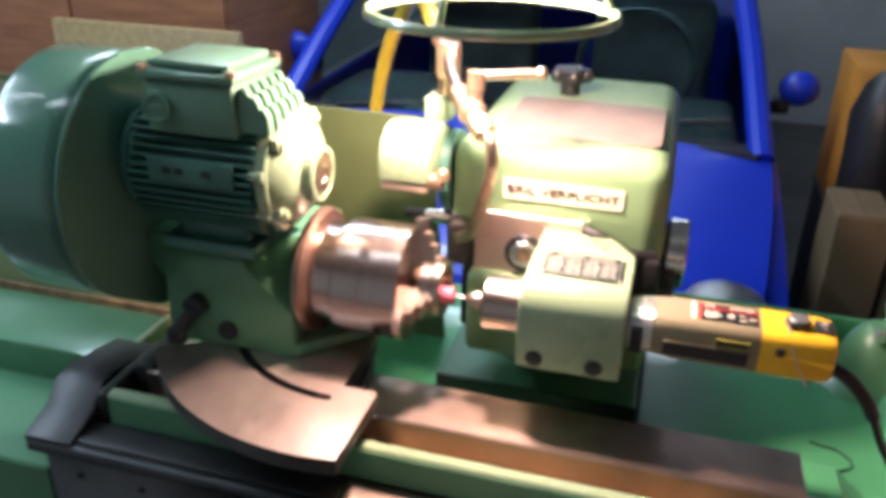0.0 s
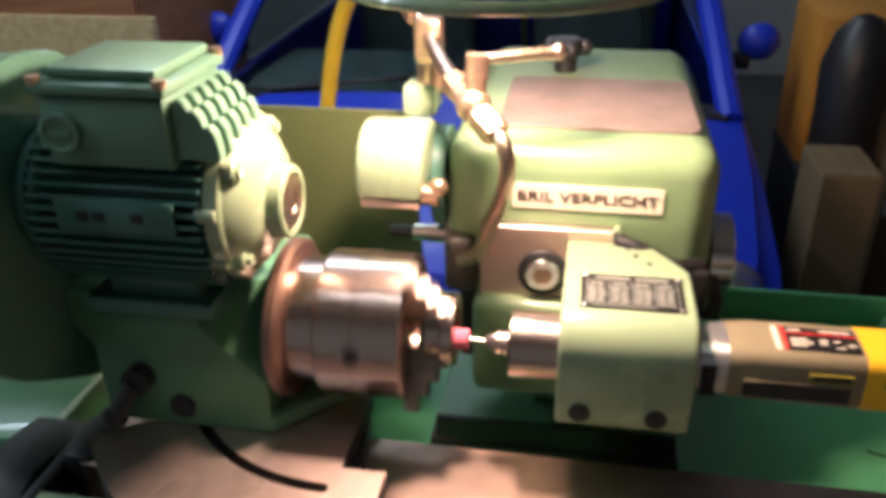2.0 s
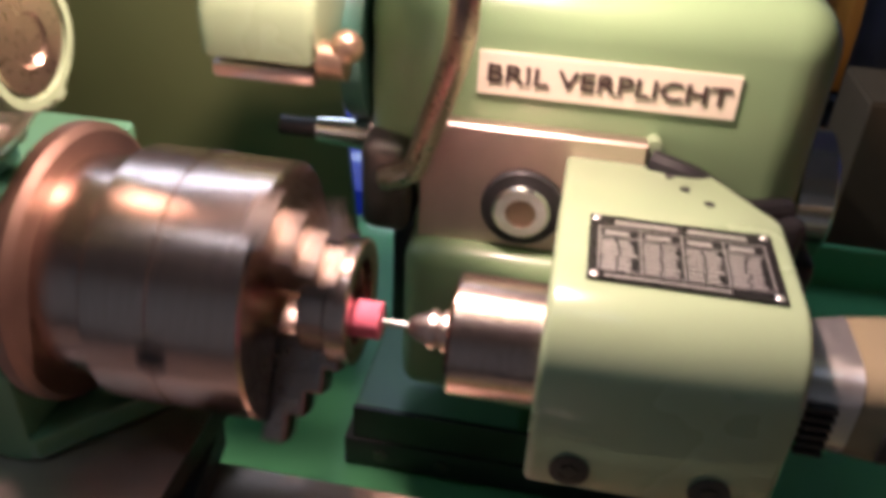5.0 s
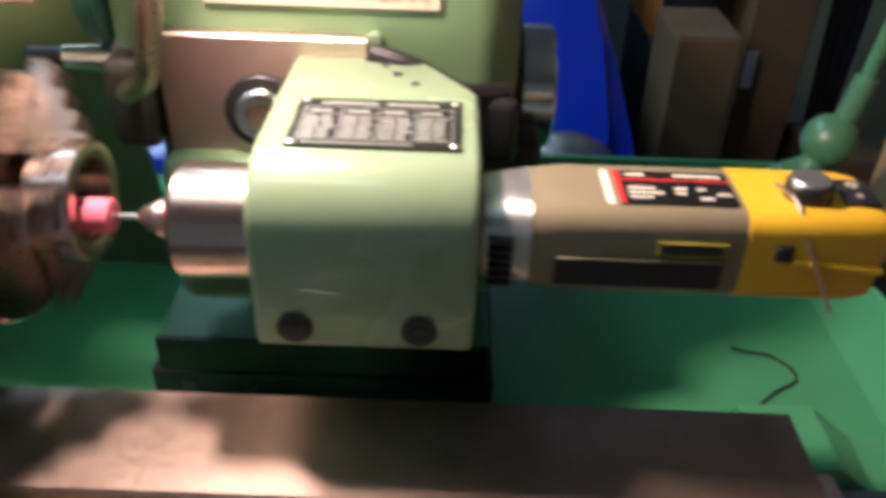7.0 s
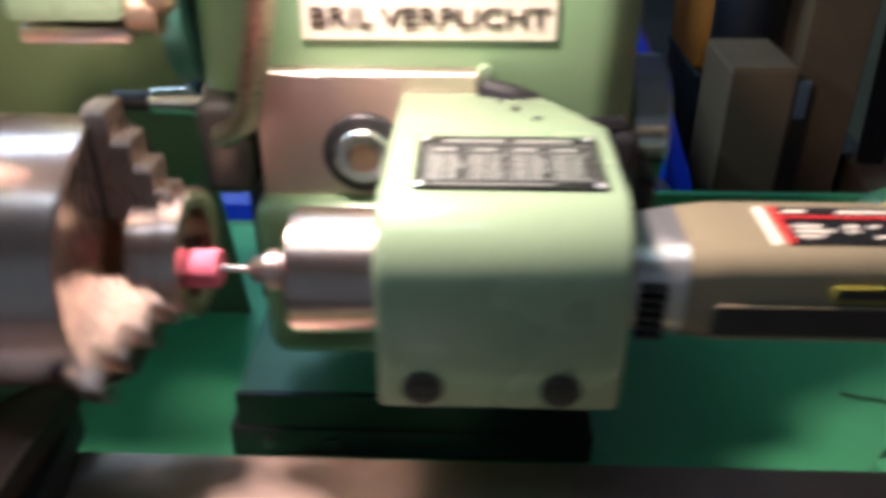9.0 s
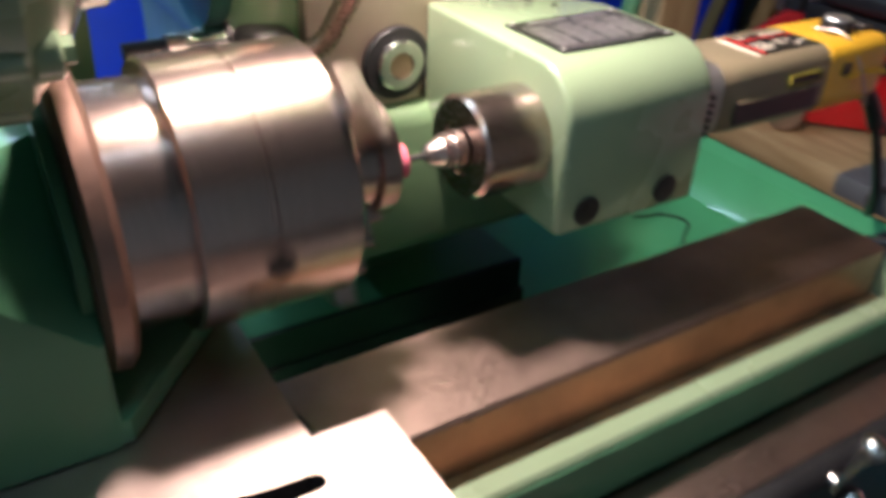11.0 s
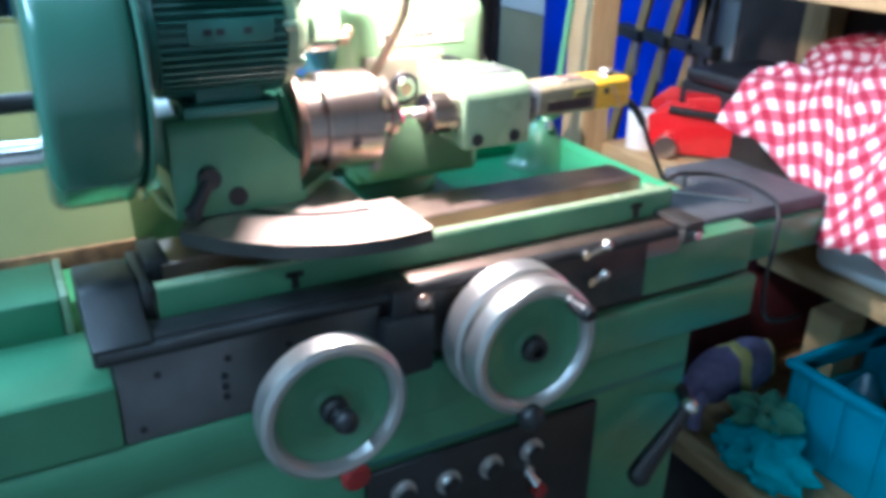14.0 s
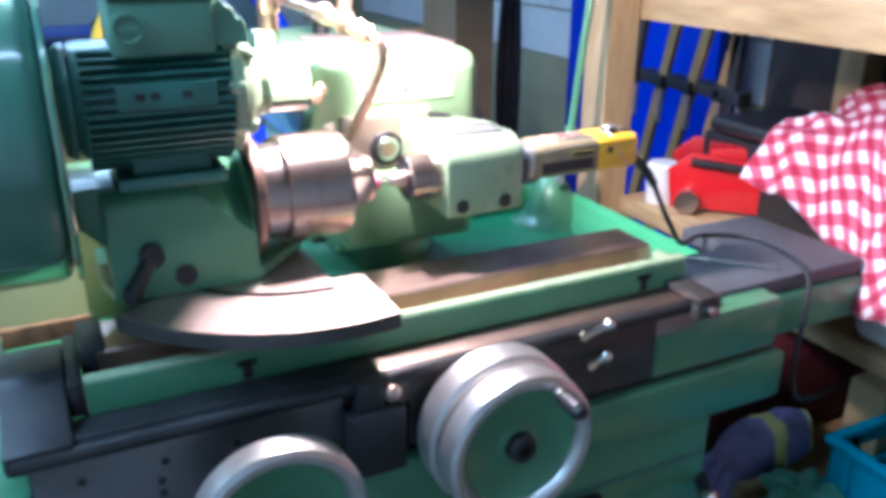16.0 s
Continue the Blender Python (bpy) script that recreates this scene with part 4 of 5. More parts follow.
    part("dial_top", lathe([(TU + 0.0356, 0.0088), (TU + 0.0366, 0.0082), (TU + 0.0368, 0.0)], "z", (0.222, TY - 0.004, 0), 24), CAST, dial)
    sw = part("rocker_switch", box(0.2365, 0.252, TY - 0.012, TY + 0.010, TU + 0.0265, TU + 0.0295, 0.0012, 2), BLACK, cap, "black rocker switch")
    part("switch_mark", lathe([(TU + 0.0296, 0.0025), (TU + 0.02985, 0.0025), (TU + 0.02985, 0.0016), (TU + 0.0296, 0.0016), (TU + 0.0296, 0.0025)], "z", (0.244, TY + 0.004, 0), 18), CREAM, sw)
    part("switch_mark", box(0.2428, 0.2452, TY - 0.0065, TY - 0.0052, TU + 0.0296, TU + 0.02985), CREAM, sw)
    part("hanging_loop", pipe([(0.211, TY + 0.004, TU + 0.029), (0.214, TY - 0.016, TU + 0.0295), (0.219, TY - 0.0285, TU + 0.014), (0.228, TY - 0.0315, TU - 0.004), (0.234, TY - 0.0312, TU - 0.014)], 0.0009, 8), STEEL, cap, "thin wire loop")
    part("strain_relief", pipe([(0.248, TY, TU - 0.007), (0.270, TY - 0.003, TU - 0.015), (0.288, TY - 0.006, TU - 0.032), (0.299, TY - 0.008, TU - 0.049)], 0.006, 12), BLACK, t, "black rubber cable sleeve")
    part("cable", pipe([(0.298, TY - 0.008, TU - 0.047), (0.313, TY - 0.010, TU - 0.078), (0.34, 0.032, 0.972), (0.385, 0.055, 0.932), (0.45, 0.085, 0.9245), (0.508, 0.045, 0.9245), (0.505, -0.03, 0.9245), (0.482, -0.086, 0.918), (0.464, -0.105, 0.87), (0.457, -0.108, 0.80), (0.475, -0.105, 0.745), (0.55, -0.07, 0.70), (0.66, -0.01, 0.645), (0.74, 0.02, 0.62)], 0.0036, 10), BLACK, t, "black power cable")


build_tool()

# ---- tray, splash guards, lamp ----


def build_tray():
    t = thing("coolant_tray", (0.1, 0.3, 0.84), "green sheet-metal coolant tray with raised rims", "tray")
    part("floor_sheet", box(-0.605, 0.42, 0.046, 0.50, 0.846, 0.8505), TRAYGREEN, t)
    part("side_rim", prism([(0.40, 0.8506), (0.43, 0.8506), (0.445, 0.898), (0.44, 0.902), (0.425, 0.895), (0.415, 0.866)], "y", 0.046, 0.51, 0.002, 2), TRAYGREEN, t)
    part("back_rim", box(0.106, 0.43, 0.5005, 0.51, 0.846, 0.895, 0.003), TRAYGREEN, t)
    part("front_cover", prism([(0.252, 0.93), (0.30, 0.93), (0.33, 0.905), (0.40, 0.90), (0.40, 0.87), (0.252, 0.87)], "y", 0.046, 0.10, 0.003), TRAYGREEN, t)
    chip = pipe([(0.308, 0.247, 0.852), (0.32, 0.242, 0.852), (0.337, 0.238, 0.852), (0.35, 0.222, 0.852), (0.348, 0.208, 0.852), (0.33, 0.196, 0.852), (0.318, 0.186, 0.852), (0.31, 0.178, 0.852)], 0.0011, 6)
    solid("wire_scrap", chip, OILED, "thin dark curled wire scrap lying in the tray", "wire")


build_tray()


def build_splash():
    t = thing("splash_guard", (-0.45, 0.262, 0.85), "olive green sheet-metal splash guard standing behind the table", "splash guard")
    part("back_sheet", prism([(0.340, 0.851), (0.346, 0.851), (0.262, 1.20), (0.256, 1.20)], "x", -0.98, -0.178), OLIVE, t)
    part("sheet_rim", box(-1.15, -0.40, 0.1455, 0.151, 0.920, 0.944, 0.001, 1), RUST, t, "rusty bottom edge of the splash sheet")
    part("front_sheet", prism([(0.1515, 0.92), (0.156, 0.92), (0.246, 1.195), (0.2415, 1.195)], "x", -1.15, -0.40), OLIVE, t)


build_splash()


def build_work_lamp():
    x, y, z = LAMP
    t = thing("work_lamp", (0.41, 0.42, 0.851), "green articulated machine lamp with a wire-ringed shade", "work lamp")
    part("foot", lathe([(0.851, 0.074), (0.853, 0.070), (0.858, 0.058), (0.872, 0.048), (0.89, 0.042), (0.91, 0.035), (0.925, 0.026), (0.934, 0.016), (0.936, 0.0)], "z", (0.400, 0.42, 0), 40), GREEN, t, "green bell-shaped lamp foot")
    part("joint", ball((0.427, 0.43, 0.958), 0.026, 24), GREEN, t)
    part("joint_neck", rod((0.410, 0.424, 0.925), (0.424, 0.429, 0.952), 0.013), GREEN, t)
    part("wing_screw", join(rod((0.402, 0.405, 0.925), (0.396, 0.385, 0.936), 0.005), box(0.386, 0.398, 0.378, 0.388, 0.928, 0.945, 0.002)), CAST, t)
    part("lower_arm", join(rod((0.435, 0.432, 0.97), (0.447, 0.436, 1.02), 0.011), rod((0.446, 0.436, 1.01), (0.50, 0.45, 1.42), 0.007)), GREEN, t, "thin green lamp arm")
    part("elbow", ball((0.50, 0.45, 1.43), 0.02, 20), GREEN, t)
    part("upper_arm", rod((0.495, 0.448, 1.435), (x + 0.03, y + 0.03, z + 0.13), 0.0085), GREEN, t)
    part("shade", lathe([(z + 0.115, 0.02), (z + 0.105, 0.034), (z + 0.06, 0.06), (z, 0.086), (z - 0.002, 0.088), (z - 0.002, 0.086), (z + 0.058, 0.058), (z + 0.10, 0.033), (z + 0.11, 0.02)], "z", (x, y, 0), 48), GREEN, t, "green enamelled lamp shade")
    part("bulb", lathe([(z + 0.09, 0.0), (z + 0.088, 0.010), (z + 0.07, 0.012), (z + 0.056, 0.021), (z + 0.044, 0.022), (z + 0.034, 0.015), (z + 0.03, 0.0)], "z", (x - 0.02, y + 0.02, 0), 24), BULB, t, "glowing warm bulb")
    hoop = [(x + 0.104 * math.cos(2 * math.pi * k / 48), y + 0.104 * math.sin(2 * math.pi * k / 48), z - 0.035) for k in range(49)]
    part("hoop", pipe(hoop, 0.0042, 10, smooth=False), PALE, t, "wire hoop round the shade")
    for a in (20, 140, 260):
        c, s = math.cos(radians(a)), math.sin(radians(a))
        part("hoop_stay", rod((x + 0.085 * c, y + 0.085 * s, z + 0.003), (x + 0.103 * c, y + 0.103 * s, z - 0.035), 0.003, None, 10), PALE, t)


build_work_lamp()
solid("scriber", rod((0.35, 0.045, 0.9235), (0.455, -0.055, 0.9235), 0.0032, None, 12), CHROME, "slim bright metal scriber lying on the grey rubber sheet", "scriber")

# ---- behind the machine: the car and the storage ----


def sheet(rows, thick=0.0):
    """A surface through rows of points, each row alike long."""
    bm = bmesh.new()
    vs = [[bm.verts.new(p) for p in r] for r in rows]
    for a, b in zip(vs, vs[1:]):
        for k in range(len(a) - 1):
            bm.faces.new((a[k], a[k + 1], b[k + 1], b[k]))
    bmesh.ops.recalc_face_normals(bm, faces=bm.faces[:])
    if thick:
        bmesh.ops.solidify(bm, geom=bm.faces[:], thickness=thick)
    return bm


def build_car():
    cx = -0.33
    t = thing("car", (cx, 2.6, 0.0), "deep blue small car parked with its bonnet towards the machine", "car")

    def across(y, z, half, crown, n=12):
        return [(cx + half * (2 * k / n - 1), y, z + crown * (1 - abs(2 * k / n - 1) ** 2.5)) for k in range(n + 1)]
    bonnet = [across(0.80, 0.56, 0.62, 0.03), across(0.84, 0.66, 0.64, 0.035), across(0.95, 0.72, 0.66, 0.045), across(1.2, 0.775, 0.68, 0.045), across(1.47, 0.815, 0.69, 0.04)]
    part("bonnet", sheet(bonnet, 0.012), BLUECAR, t)
    for s in (-1, 1):
        x = cx + s * 0.69
        side = [[(x - s * 0.03, y, z1), (x + s * 0.02, y, z1 - 0.03), (x + s * 0.035, y, z1 - 0.14), (x + s * 0.03, y, 0.25)] for y, z1 in ((0.86, 0.64), (0.98, 0.715), (1.2, 0.772), (1.47, 0.815), (1.9, 0.845), (3.2, 0.87), (4.3, 0.86))]
        part("body_side", sheet(side, 0.01), BLUECAR, t)
        part("pillar", pipe([(cx + s * 0.665, 1.47, 0.815), (cx + s * 0.615, 1.78, 1.05), (cx + s * 0.55, 2.15, 1.28), (cx + s * 0.53, 2.5, 1.33), (cx + s * 0.53, 3.4, 1.32)], 0.032, 10), BLUECAR, t)
        m = part("mirror", ball((cx + s * 0.765, 1.80, 0.93), 0.058, 18, (0.95, 0.6, 0.85)), BLUECAR, t, "blue door mirror")
        part("mirror_foot", box(cx + s * 0.715 - 0.03, cx + s * 0.715 + 0.03, 1.77, 1.83, 0.86, 0.90, 0.008), TRIMBLK, m)
        part("headlight", ball((cx + s * 0.578, 0.875, 0.693), 0.085, 24, (1.0, 0.75, 0.62)), CLEAR, t, "clear headlight")
        part("headlight_bowl", ball((cx + s * 0.578, 0.878, 0.690), 0.079, 24, (1.0, 0.75, 0.6)), CAST, t, "silvery headlight reflector")
        part("side_window", sheet([[(cx + s * 0.665, 1.6, 0.86), (cx + s * 0.56, 2.15, 1.24)], [(cx + s * 0.68, 3.3, 0.88), (cx + s * 0.55, 3.3, 1.28)]], 0.004), WINDOW, t)
        part("wheel", join(rod((cx + s * 0.56, 1.25, 0.29), (cx + s * 0.70, 1.25, 0.29), 0.29, None, 32)), BLACK, t)
        part("seat", join(box(cx + s * 0.33 - 0.22, cx + s * 0.33 + 0.22, 2.55, 2.68, 0.5, 1.05, 0.05, 3), box(cx + s * 0.33 - 0.12, cx + s * 0.33 + 0.12, 2.58, 2.67, 1.07, 1.24, 0.03, 3)), CARINT, t)
    glassrows = [[(cx + h * (2 * k / 8 - 1), y + 0.06 * (1 - (2 * k / 8 - 1) ** 2) * -1, z) for k in range(9)] for y, z, h in ((1.55, 0.84, 0.635), (1.8, 1.03, 0.60), (2.12, 1.25, 0.545))]
    part("windscreen", sheet(glassrows, 0.004), WINDOW, t)
    part("cowl", box(cx - 0.66, cx + 0.66, 1.45, 1.545, 0.795, 0.835, 0.012, 3), TRIMBLK, t, "black plastic cowl below the windscreen")
    part("dashboard", join(box(cx - 0.62, cx + 0.62, 1.60, 2.0, 0.72, 0.84, 0.04, 3)), CARINT, t)
    w = part("steering_wheel", lathe([(0.0, 0.17), (-0.012, 0.182), (0.0, 0.194), (0.012, 0.182), (0.0, 0.17)], "y", (cx + 0.30, 2.06, 0.90), 40), CARINT, t)
    for x, e in ((cx - 0.5, cx + 0.02), (cx + 0.08, cx + 0.58)):
        part("wiper", join(rod((x, 1.50, 0.842), (e, 1.56, 0.885), 0.008, None, 8)), TRIMBLK, t)
    part("roof", sheet([across(2.12, 1.27, 0.53, 0.06), across(2.5, 1.33, 0.53, 0.06), across(3.5, 1.31, 0.53, 0.06)], 0.012), BLUECAR, t)
    part("rear_body", box(cx - 0.70, cx + 0.70, 3.5, 4.3, 0.25, 0.86, 0.05, 3), BLUECAR, t)
    part("floor_pan", box(cx - 0.66, cx + 0.66, 0.95, 3.5, 0.22, 0.28), TRIMBLK, t)
    part("bulkhead", box(cx - 0.64, cx + 0.64, 1.40, 1.44, 0.28, 0.78), TRIMBLK, t)
    part("bumper", join(box(cx - 0.69, cx + 0.69, 0.76, 0.92, 0.25, 0.54, 0.05, 4)), BLUECAR, t)
    part("grille", box(cx - 0.36, cx + 0.36, 0.79, 0.83, 0.555, 0.63, 0.01), TRIMBLK, t)


build_car()


def build_carton(x0, x1, y0, y1, h, z0=0.0, mark=None, mat=CARD, label="tall brown cardboard carton standing on the floor"):
    t = thing("carton", ((x0 + x1) / 2, (y0 + y1) / 2, z0), label, "carton", "cartons")
    part("body", box(x0, x1, y0, y1, z0, z0 + h, 0.003, 1), mat, t)
    part("flap", join(box(x0 + 0.002, (x0 + x1) / 2 - 0.001, y0 + 0.002, y1 - 0.002, z0 + h, z0 + h + 0.004), box((x0 + x1) / 2 + 0.001, x1 - 0.002, y0 + 0.002, y1 - 0.002, z0 + h + 0.0005, z0 + h + 0.0045)), mat, t)
    if mark:
        part("label", box(*mark), WHITEPL, t, "small white paper label")


build_carton(0.472, 0.588, 1.15, 1.33, 0.81)
sack = lathe([(0.0, 0.0), (0.0, 0.066), (0.03, 0.074), (0.5, 0.072), (0.85, 0.076), (0.96, 0.072), (1.03, 0.056), (1.065, 0.03), (1.075, 0.0)], "z", (0.588, 1.46, 0), 36)
for v in sack.verts:
    v.co += Vector((v.co.x - 0.588, v.co.y - 1.46, 0)) * 0.25 * noise.noise(v.co * 9)
solid("black_sack", sack, BLACK, "tall black plastic sack standing between the cartons", "sack")
build_carton(0.672, 0.80, 1.36, 1.58, 1.19, mark=(0.680, 0.702, 1.358, 1.3595, 0.64, 0.72))
build_carton(0.86, 1.02, 1.3, 1.5, 0.5)
cup = thing("orange_cupboard", (0.71, 1.85, 0.626), "orange-brown wooden cupboard beside the car", "cupboard")
part("carcass", box(0.56, 0.88, 1.715, 2.0, 0.626, 1.018, 0.004), ORANGE, cup)
part("door", box(0.562, 0.718, 1.70, 1.7145, 0.635, 1.012, 0.003), ORANGE, cup)
part("door", box(0.722, 0.878, 1.70, 1.7145, 0.635, 1.012, 0.003), ORANGE, cup)
chest = thing("dark_chest", (0.73, 1.84, 0.0), "dark brown chest below the orange cupboard", "chest")
part("carcass", box(0.56, 0.9, 1.68, 2.0, 0.0, 0.609, 0.006), SEAT, chest)
part("lid", box(0.555, 0.905, 1.665, 2.0, 0.6095, 0.625, 0.004), SEAT, chest)
part("drawer_front", box(0.575, 0.885, 1.668, 1.6795, 0.36, 0.59, 0.003), SEAT, chest)
part("drawer_front", box(0.575, 0.885, 1.668, 1.6795, 0.08, 0.34, 0.003), SEAT, chest)


def build_brown_cupboard():
    t = thing("brown_cupboard", (-1.75, 1.7, 0.0), "dark brown varnished wooden cupboard against the wall", "cupboard")
    part("carcass", box(-2.6, -1.10, 1.40, 2.0, 0.0, 2.1, 0.004), CHIP, t)
    for k in range(3):
        x = -2.595 + 0.5 * k
        part("door", box(x, x + 0.49, 1.382, 1.399, 0.1, 2.05, 0.004), CHIP, t)
    solid("leaning_board", join(box(-1.60, -1.02, 1.30, 1.325, 0.0, 1.06, 0.002)), WOOD, "pale wooden board leaning before the cupboard", "board")


build_brown_cupboard()


def build_rack():
    t = thing("timber_rack", (0.95, 0.0, 0.0), "rough pine timber storage rack", "rack")
    for y in (0.49, -0.78):
        part("post", box(0.556, 0.628, y, y + 0.072, 0.0, 2.3, 0.003, 1), WOODX, t)
        part("rear_post", box(1.28, 1.352, y, y + 0.072, 0.0, 2.3, 0.003, 1), WOODX, t)
    part("bench_board", box(0.612, 1.35, 0.02, 0.489, 0.815, 0.85, 0.003), WOOD, t)
    part("low_board", box(0.70, 1.35, -0.70, 0.105, 0.70, 0.738, 0.003), WOOD, t)
    part("upper_rail", box(0.629, 0.662, -0.78, 0.56, 1.195, 1.275, 0.003), WOOD, t)
    part("upper_board", box(0.663, 1.35, -0.78, 0.56, 1.225, 1.26, 0.003), WOOD, t)
    part("bottom_board", box(0.60, 1.35, -0.78, 0.56, 0.26, 0.30, 0.003), WOOD, t)


build_rack()
solid("blue_board", box(1.30, 1.33, 0.97, 1.70, 0.0, 2.0, 0.003), BLUE, "bright blue board standing against the wall", "board")


def build_clamp(y, lean, mat, label):
    x = 0.98
    t = thing("bar_clamp", (x, y - lean * 0.81, 0.0), label, "clamp", "bar clamps")
    part("bar", prism([(y - 0.014 - lean * 0.81, 0.001), (y + 0.014 - lean * 0.81, 0.001), (y + 0.014 + lean, 1.9), (y - 0.014 + lean, 1.9)], "x", x, x + 0.014), mat, t)
    part("jaw", prism([(y - 0.05, 0.985), (y + 0.03, 0.995), (y + 0.03, 1.025), (y - 0.05, 1.015)], "x", x - 0.014, x + 0.026, 0.003), OILED, t)
    part("screw", rod((x, y - 0.04, 0.90), (x, y - 0.04, 1.0), 0.007), STEEL, t)


CLAMPWOOD = material("varnished_tool_wood", (0.30, 0.19, 0.07), 0.5, vary=0.3, scale=12, bump=0.1)
build_clamp(0.86, -0.24, CLAMPWOOD, "long wooden bar clamp leaning behind the bench")
build_clamp(0.76, -0.27, CLAMPWOOD, "long wooden bar clamp leaning behind the bench")
build_clamp(0.66, -0.25, CLAMPWOOD, "long wooden bar clamp leaning behind the bench")
build_clamp(0.96, -0.16, DARKSTEEL, "grey steel bar clamp leaning behind the bench")
build_clamp(0.60, -0.05, DARKSTEEL, "grey steel bar clamp leaning behind the bench")


def build_jack():
    t = thing("trolley_jack", (0.72, 0.22, 0.85), "red enamelled trolley jack lying on the bench", "jack")
    for x in (0.64, 0.78):
        part("side_plate", prism([(0.36, 0.86), (0.37, 0.93), (0.33, 0.965), (0.22, 0.955), (0.02, 0.925), (-0.06, 0.90), (-0.07, 0.862), (0.0, 0.853)], "x", x, x + 0.012, 0.002), RED, t)
    part("lift_arm", prism([(0.30, 0.90), (0.30, 0.97), (0.12, 0.985), (-0.02, 0.955), (-0.02, 0.91)], "x", 0.67, 0.76, 0.008), RED, t)
    part("black_bar", rod((0.632, 0.33, 0.952), (0.632, 0.03, 0.925), 0.008), BLACK, t, "black rubber strip")
    part("wheel", rod((0.615, 0.33, 0.876), (0.638, 0.33, 0.876), 0.022, None, 24), STEEL, t)
    part("caster", join(ball((0.63, 0.14, 0.885), 0.016), rod((0.63, 0.14, 0.885), (0.63, 0.12, 0.856), 0.012)), RED, t)
    part("side_bolt", join(ball((0.634, 0.14, 0.905), 0.009)), CHROME, t)
    part("handle_socket", rod((0.70, 0.20, 0.98), (0.74, 0.03, 1.02), 0.022), RED, t)
    t.matrix_basis = Matrix.Translation((0.63, 0.36, 0)) @ Matrix.Rotation(radians(46), 4, "Z") @ Matrix.Translation((-0.63, -0.36, 0)) @ Matrix.Translation(t.location)


build_jack()
solid("white_canister", join(lathe([(0.851, 0.03), (0.925, 0.032), (0.93, 0.028), (0.93, 0.0)], "z", (0.66, 0.42, 0), 28)), WHITEPL, "small white plastic canister on the bench", "canister")
solid("black_pouch", join(box(0.74, 0.96, 0.10, 0.40, 0.99, 1.02, 0.012, 3)), BLACK, "folded black tool pouch lying on the jack", "pouch")
solid("tool_bag", join(box(0.80, 1.0, -0.05, 0.12, 0.87, 1.03, 0.03, 4)), RED, "dark red tool bag behind the cloth", "bag")
solid("pouch_stand", box(0.75, 1.0, 0.1, 0.42, 0.852, 0.988, 0.01), BLACK, "black tool case on the bench", "case")


def build_cloth():
    """A crumpled gingham cloth heaped over things on the bench."""
    noise.seed_set(5)
    bm = bmesh.new()
    uvl = bm.loops.layers.uv.new("cloth")
    nu, nv = 90, 80
    grid, along = [], []
    for i in range(nu + 1):
        row, run = [], [0.0]
        for j in range(nv + 1):
            u, v = i / nu, j / nv
            # u runs away from the camera side, v from the aisle up over the heap
            y = 0.15 - 0.75 * u + 0.10 * v * (1 - u)
            x = 0.585 + 0.04 * math.sin(9 * u) + 0.40 * v
            rise = 1 - math.exp(-8.0 * v)
            low = 0.965 - 0.36 * (0.15 - y) + 0.02 * math.sin(17 * u)
            high = 1.07 + 0.08 * math.sin(3.4 * u)
            z = low + (high - low) * rise
            n1 = noise.noise(Vector((x * 7, y * 7, 1.3)))
            n2 = noise.noise(Vector((x * 18, y * 18, 4.1)))
            n3 = abs(noise.noise(Vector((x * 11 + y * 6, y * 5, 8.2))))
            row.append(bm.verts.new((x + 0.02 * n1, y + 0.02 * n2, z + 0.035 * n1 + 0.018 * n2 - 0.05 * n3)))
            if j:
                run.append(run[-1] + (row[-1].co - row[-2].co).length * 0.85)
        grid.append(row)
        along.append(run)
    for i in range(nu):
        for j in range(nv):
            f = bm.faces.new((grid[i][j], grid[i + 1][j], grid[i + 1][j + 1], grid[i][j + 1]))
            for lp, (a, b) in zip(f.loops, ((i, j), (i + 1, j), (i + 1, j + 1), (i, j + 1))):
                p, q = 0.75 * a / nu / 0.027, along[a][b] / 0.027
                lp[uvl].uv = (p * 0.8 + q * 0.6, q * 0.8 - p * 0.6)
    bmesh.ops.recalc_face_normals(bm, faces=bm.faces[:])
    ob = solid("gingham_cloth", bm, GINGHAM, "crumpled red and white gingham cloth heaped on the bench", "cloth")
    sol = ob.modifiers.new("thickness", "SOLIDIFY")
    sol.thickness = 0.0015


build_cloth()
solid("white_basin", join(box(0.70, 0.98, -0.62, 0.0, 0.739, 0.855, 0.03, 4), box(0.73, 0.96, -0.55, 0.01, 0.856, 0.96, 0.03, 3)), WHITEPL, "white plastic basin below the cloth", "basin")


